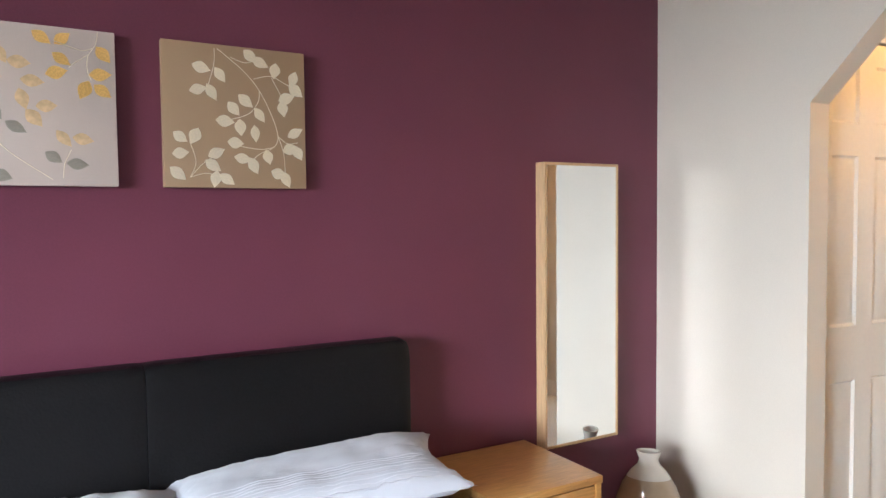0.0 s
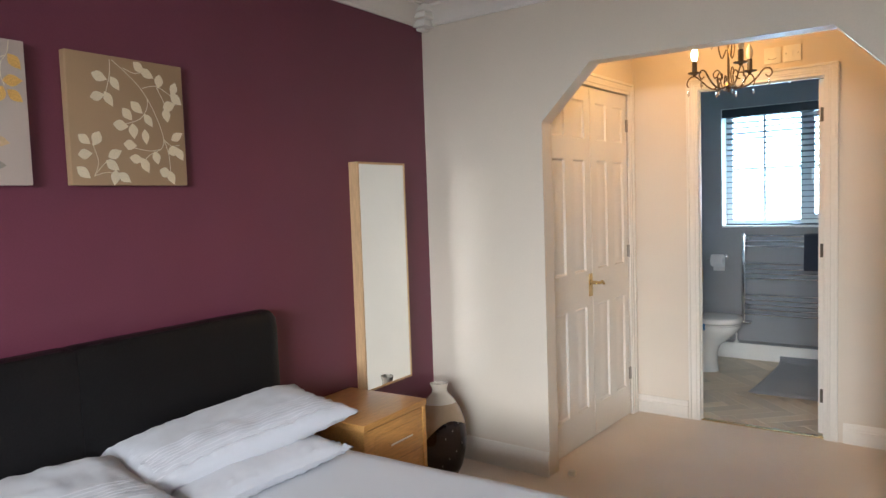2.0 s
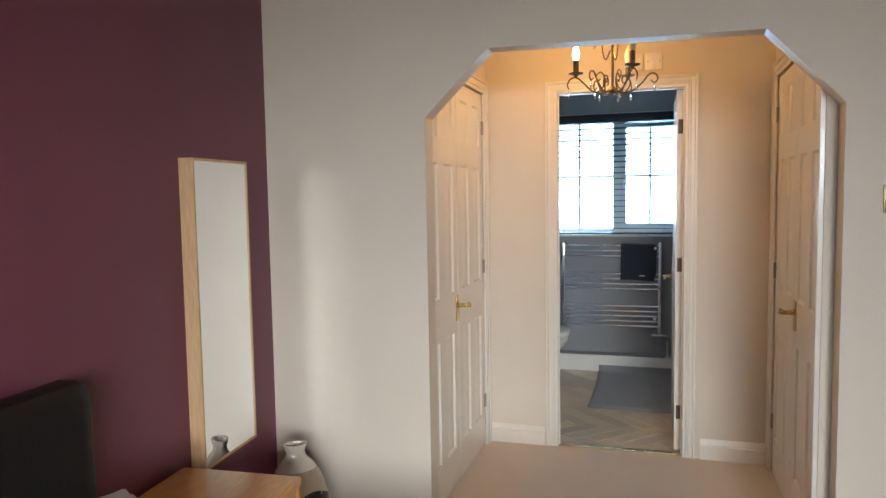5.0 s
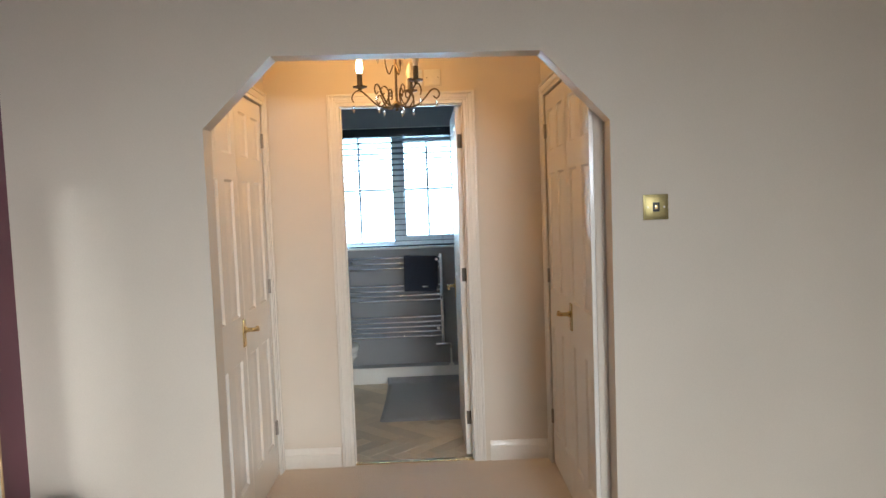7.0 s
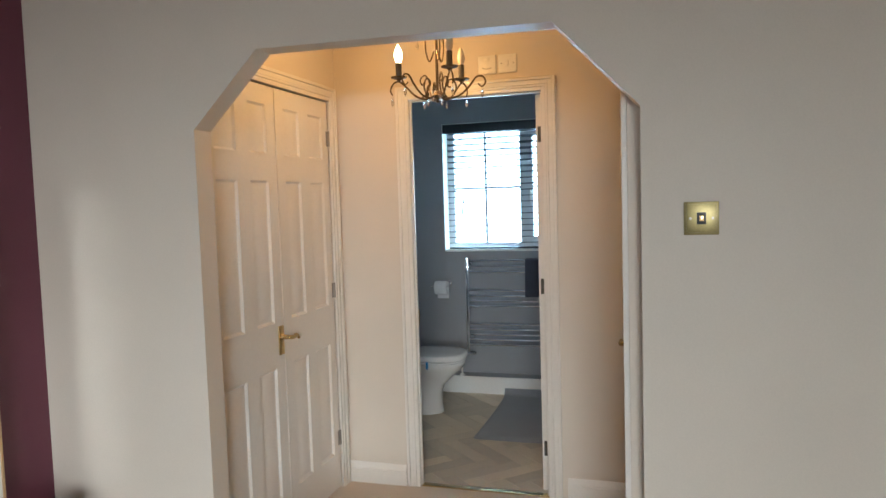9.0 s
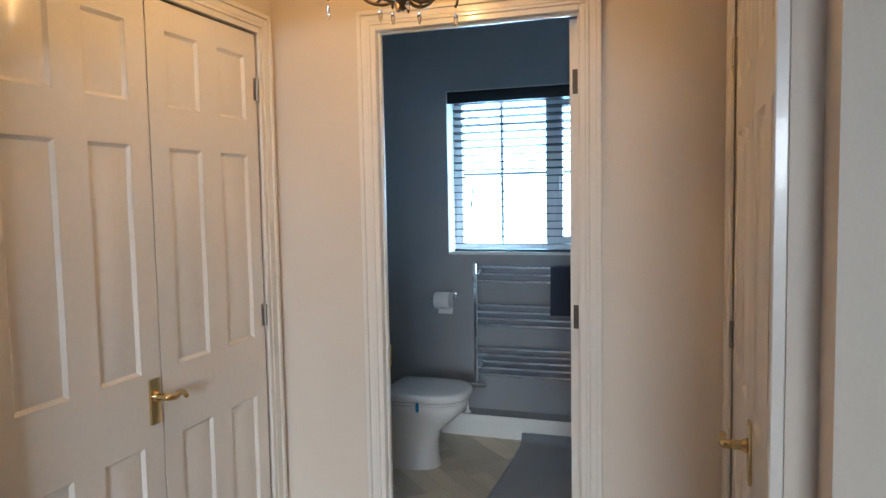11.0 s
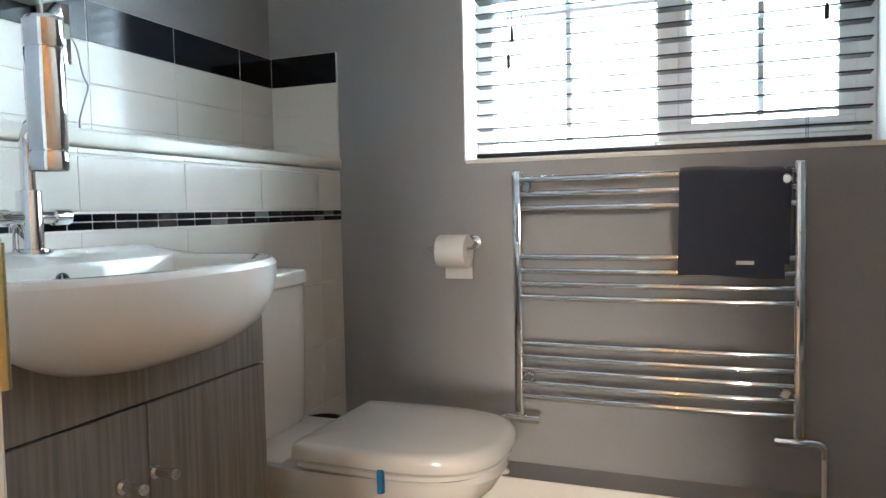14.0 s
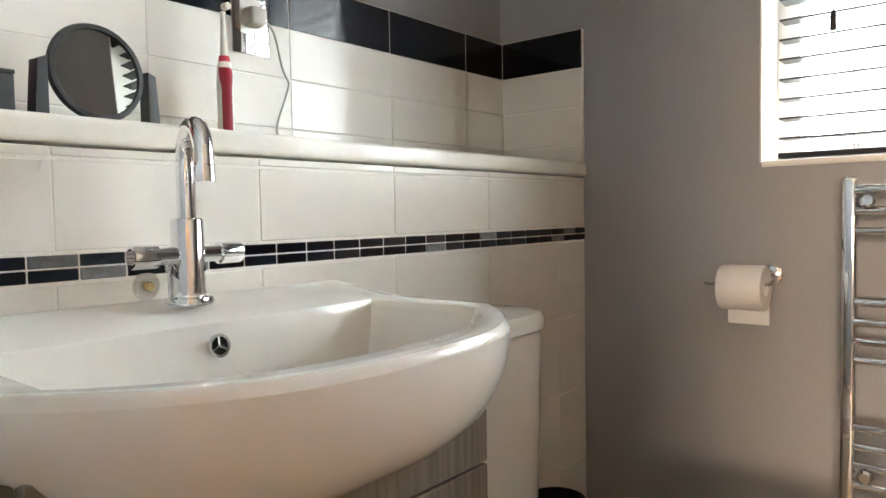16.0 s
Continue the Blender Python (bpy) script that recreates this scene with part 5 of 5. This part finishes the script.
part("body", cube(3.945, 4.045, 2.27, 2.37, LZ + 0.067, LZ + 0.135, 0.006), PLASTIC_R, red, world=True)
part("lid", cube(3.942, 4.048, 2.267, 2.373, LZ + 0.135, LZ + 0.142, 0.003), PLASTIC_R, red, world=True)
blk = thing("black_box", pose(4.0, 2.32, LZ), "small matt black box on the ledge", "box")
part("body", cube(3.925, 4.062, 2.26, 2.38, LZ, LZ + 0.060, 0.002), PLASTIC_D, blk, world=True)
part("lid", cube(3.924, 4.063, 2.259, 2.381, LZ + 0.0605, LZ + 0.0665, 0.002), PLASTIC_D, blk, world=True)

# shaver socket, plug and its cable
ss = thing("shaver_socket", pose(4.545, YB, 1.37), "polished chrome shaver socket with a plug in it", "socket")
part("plate", cube(4.502, 4.592, YB - 0.024, YB - 0.0122, 1.305, 1.450, 0.004), CHROME, ss, world=True)
part("insert", cube(4.522, 4.572, YB - 0.0255, YB - 0.023, 1.345, 1.415, 0.002), CHROME_SATIN, ss, world=True)
part("screw", lathe(bmesh.new(), [(0.004, 0), (0.003, 0.002)], 10, pose(4.547, YB - 0.024, 1.322, 90)), STEEL, ss, world=True)
pl = part("plug", cube(4.524, 4.562, YB - 0.060, YB - 0.0256, 1.356, 1.392, 0.008, 3), CABLE_W, ss, "grey two-pin plug", world=True)
bm = tube(bmesh.new(), spline([(4.562, YB - 0.045, 1.372), (4.590, YB - 0.040, 1.352), (4.625, YB - 0.020, 1.290), (4.642, YB - 0.017, 1.262), (4.628, YB - 0.02, 1.225), (4.600, YB - 0.03, 1.17), (4.585, YB - 0.05, LZ + 0.004), (4.540, YB - 0.07, LZ + 0.003)], 6), 0.0022, 8)
cb = thing("charger_cable", pose(4.6, YB - 0.03, LZ), "thin pale cable trailing from plug to ledge", "cable")
part("lead", bm, CABLE_W, cb, world=True)

cab = thing("wall_cabinet", pose(4.2, YB, 1.42), "grey woodgrain mirrored wall cabinet above the ledge", "cabinet")
part("carcass", cube(3.90, 4.500, YB - 0.150, YB - 0.001, 1.425, 2.05, 0.002), ASH, cab, world=True)
for x0, x1 in ((3.902, 4.198), (4.202, 4.498)):
    part("door", cube(x0, x1, YB - 0.168, YB - 0.151, 1.427, 2.048, 0.002), MIRROR, cab, "mirrored cabinet door", world=True)

# light pull
px, py, pz = 3.683, 1.412, 0.969
pull = thing("light_pull", pose(px, py, pz), "chrome cylinder light pull on a cord", "light pull")
part("grip", lathe(bmesh.new(), [(0.0125, 0.0), (0.0135, 0.002), (0.0135, 0.013), (0.0125, 0.0145), (0.0135, 0.016), (0.0135, 0.088), (0.0125, 0.0895), (0.0135, 0.091), (0.0135, 0.109), (0.011, 0.112)], 24, pose(px, py, pz)), CHROME, pull, world=True)
part("cord", rod(bmesh.new(), (px, py, pz + 0.10), (px, py, BCEIL - 0.02), 0.0012, 6), CABLE_W, pull, world=True)
part("ceiling_switch", lathe(bmesh.new(), [(0.02, -0.028), (0.036, -0.022), (0.038, 0.0)], 24, pose(px, py, BCEIL)), PLASTIC_W, pull, world=True)

bn = thing("waste_bin", pose(5.13, 2.02, 0), "small black plastic waste bin beside the cistern", "bin")
part("bucket", lathe(bmesh.new(), [(0.050, 0), (0.054, 0.005), (0.064, 0.285), (0.067, 0.298), (0.060, 0.298), (0.054, 0.02)], 32, pose(5.145, 2.085, 0)), PLASTIC_D, bn, world=True)


# red towel on a hook behind the open door
robe = thing("hanging_towel", pose(3.78, 0.625, 1.72), "red towel hung from a hook behind the open door", "towel")
part("hook", tube(bmesh.new(), spline([(3.78, 0.636, 1.74), (3.78, 0.622, 1.74), (3.78, 0.600, 1.715), (3.78, 0.590, 1.725)], 5), 0.005, 8), CHROME, robe, "chrome hook", world=True)
bm = bmesh.new()
rows = []
for k in range(19):
    q = k / 18
    w = 0.02 + 0.10 * min(1.0, q * 3.0) ** 0.7
    rows.append([bm.verts.new((3.78 + w * math.cos(a), 0.596 + (0.012 + 0.014 * min(1.0, q * 3)) * math.sin(a) + 0.006 * math.sin(5 * a) * q, 1.735 - 0.62 * q + 0.01 * math.sin(3 * a) * q)) for a in [2 * math.pi * j / 28 for j in range(28)]])
loft(bm, rows)
part("cloth", bm, RED_CLOTH, robe, world=True)

# bath mat, its far end curled up the skirting
mat_thing = thing("bath_mat", pose(4.8, 0.95, 0), "grey pile bath mat curling up the skirting", "bath mat")
bm = bmesh.new()
rows = []
n = 36
for i in range(n + 1):
    s = i / n
    row = []
    for j in range(n + 1):
        q = j / n
        d = s * 1.06
        x, z = 4.262 + d, 0.0
        if d > 0.93:
            k = (d - 0.93) / 0.13
            x, z = 4.262 + 0.93 + 0.075 * math.sin(k * 1.1), 0.075 * (1 - math.cos(k * 1.3))
        rr = 0.02 * (max(0, abs(2 * q - 1) - 0.9) / 0.1) ** 2
        edge = min(s, 1 - s, q, 1 - q)
        y = 1.215 - 0.64 * q - 0.01 * math.sin(s * 3)
        row.append(bm.verts.new((x + (rr if s < 0.5 else -rr * 0.3), y, z + 0.014 * min(1, edge / 0.03) ** 0.5 + 0.002 + 0.002 * noise.noise(Vector((s * 12, q * 9, 0))))))
    rows.append(row)
for a, b in zip(rows, rows[1:]):
    for j in range(n):
        bm.faces.new((a[j], a[j + 1], b[j + 1], b[j]))
part("mat_body", bm, RUG, mat_thing, world=True)

# ---- outside the bathroom window ----
solid("ground", cube(5.72, 60, -40, 40, -0.3, -0.2), LAWN, "lawn outside the windows", "ground")
solid("ground_west", cube(-60, -3.25, -40, 40, -0.3, -0.2), LAWN, "lawn on the bedroom side", "ground")

# ---- tiles, mosaic and planks ----
box_wall = bpy.data.objects["tiled_boxing"]
JX = [3.606, 3.755, 4.065, 4.374, 4.684, 4.994, 5.304, XW - 0.001]
g = 0.0009
bands = [(0.945, 1.062), (1.064, 1.0785), (0.705, 0.904), (0.503, 0.702), (0.301, 0.500), (0.099, 0.298), (0.002, 0.096)]
for x0, x1 in zip(JX, JX[1:]):
    for z0, z1 in bands:
        part("tile", cube(x0 + g, x1 - g, YT, YT + 0.0085, z0 + g, z1 - g, 0.0018, 1), TILE_WHITE, box_wall)
north = bpy.data.objects["wall_bath_north"]
JB = [3.606, 3.71, 4.020, 4.336, 4.651, 4.958, 5.262, XW - 0.008]
solid("splashback_grout", cube(XD2, XW, YB - 0.0106, YB - 0.0002, 1.117, 1.481), GROUT_W, "white grout bed of the upper tiles", "grout")
solid("splashback_grout_east", cube(XW - 0.0106, XW - 0.0002, YT - 0.002, YB - 0.011, 1.1165, 1.481), GROUT_W, "white grout bed of the side tiles", "grout")
for x0, x1 in zip(JB, JB[1:]):
    for z0, z1, mm in ((1.118, 1.168, TILE_WHITE), (1.168, 1.272, TILE_WHITE), (1.272, 1.376, TILE_WHITE), (1.376, 1.481, TILE_BLACK)):
        part("tile", cube(x0 + g, x1 - g, YB - 0.012, YB - 0.003, z0 + g, z1 - g, 0.0015, 1), mm, north, "glossy black border tile" if mm is TILE_BLACK else "")
east = bpy.data.objects["wall_bath_east"]
for z0, z1, mm in ((1.118, 1.168, TILE_WHITE), (1.168, 1.272, TILE_WHITE), (1.272, 1.376, TILE_WHITE), (1.376, 1.481, TILE_BLACK)):
    part("tile", cube(XW - 0.012, XW - 0.003, YT - 0.001, YB - 0.013, z0 + g, z1 - g, 0.0015, 1), mm, east, "glossy black border tile" if mm is TILE_BLACK else "")
mos = cube(-0.0298, 0.0298, -0.0005, 0.008, -0.0078, 0.0078, 0.001, 1)
mosaic = {k: mesh_of("mosaic_tile", mos.copy(), k) for k in (TILE_BLACK, MOSAIC_NAVY, MOSAIC_GREY)}
rnd = random.Random(5)
for row in range(2):
    for i in range(30):
        x = 3.630 + 0.062 * i - 0.0035
        if x + 0.0 < XW:
            share("mosaic_tile", mosaic[rnd.choices((TILE_BLACK, MOSAIC_NAVY, MOSAIC_GREY), (5, 4, 2.2))[0]], box_wall, pose(x + 0.003, YT, 0.9155 + 0.0178 * row))


def clip(poly, x0, x1, y0, y1):
    for ax, lim, sgn in ((0, x0, 1), (0, x1, -1), (1, y0, 1), (1, y1, -1)):
        out = []
        for i in range(len(poly)):
            a, b = poly[i - 1], poly[i]
            ina, inb = sgn * (a[ax] - lim) >= 0, sgn * (b[ax] - lim) >= 0
            if ina != inb:
                s = (lim - a[ax]) / (b[ax] - a[ax])
                out.append((a[0] + s * (b[0] - a[0]), a[1] + s * (b[1] - a[1])))
            if inb:
                out.append(b)
        poly = out
        if len(poly) < 3:
            return []
    return poly


base = bpy.data.objects["bathroom_floor_base"]
PW, PL = 0.095, 0.38
c45 = math.sqrt(0.5)
for i in range(-30, 31):
    for j in range(-8, 9):
        for k in range(2):
            # herringbone in a frame turned by 45 degrees
            u0 = i * PW + j * 2 * PL
            if k == 0:
                rect = (u0, i * PW, u0 + PL, i * PW + PW)
            else:
                rect = (u0 + PL, i * PW - PL + PW, u0 + PL + PW, i * PW + PW)
            e = 0.0012
            q = [(rect[0] + e, rect[1] + e), (rect[2] - e, rect[1] + e), (rect[2] - e, rect[3] - e), (rect[0] + e, rect[3] - e)]
            q = [(4.5 + (x - y) * c45, 0.9 + (x + y) * c45) for x, y in q]
            q = clip(q, XD + 0.046, 5.30, -0.79, YT + 0.006)
            if len(q) >= 3:
                bm = bmesh.new()
                prism(bm, q, "z", -0.0055, 0.0)
                part("plank", bm, PLANK, base)
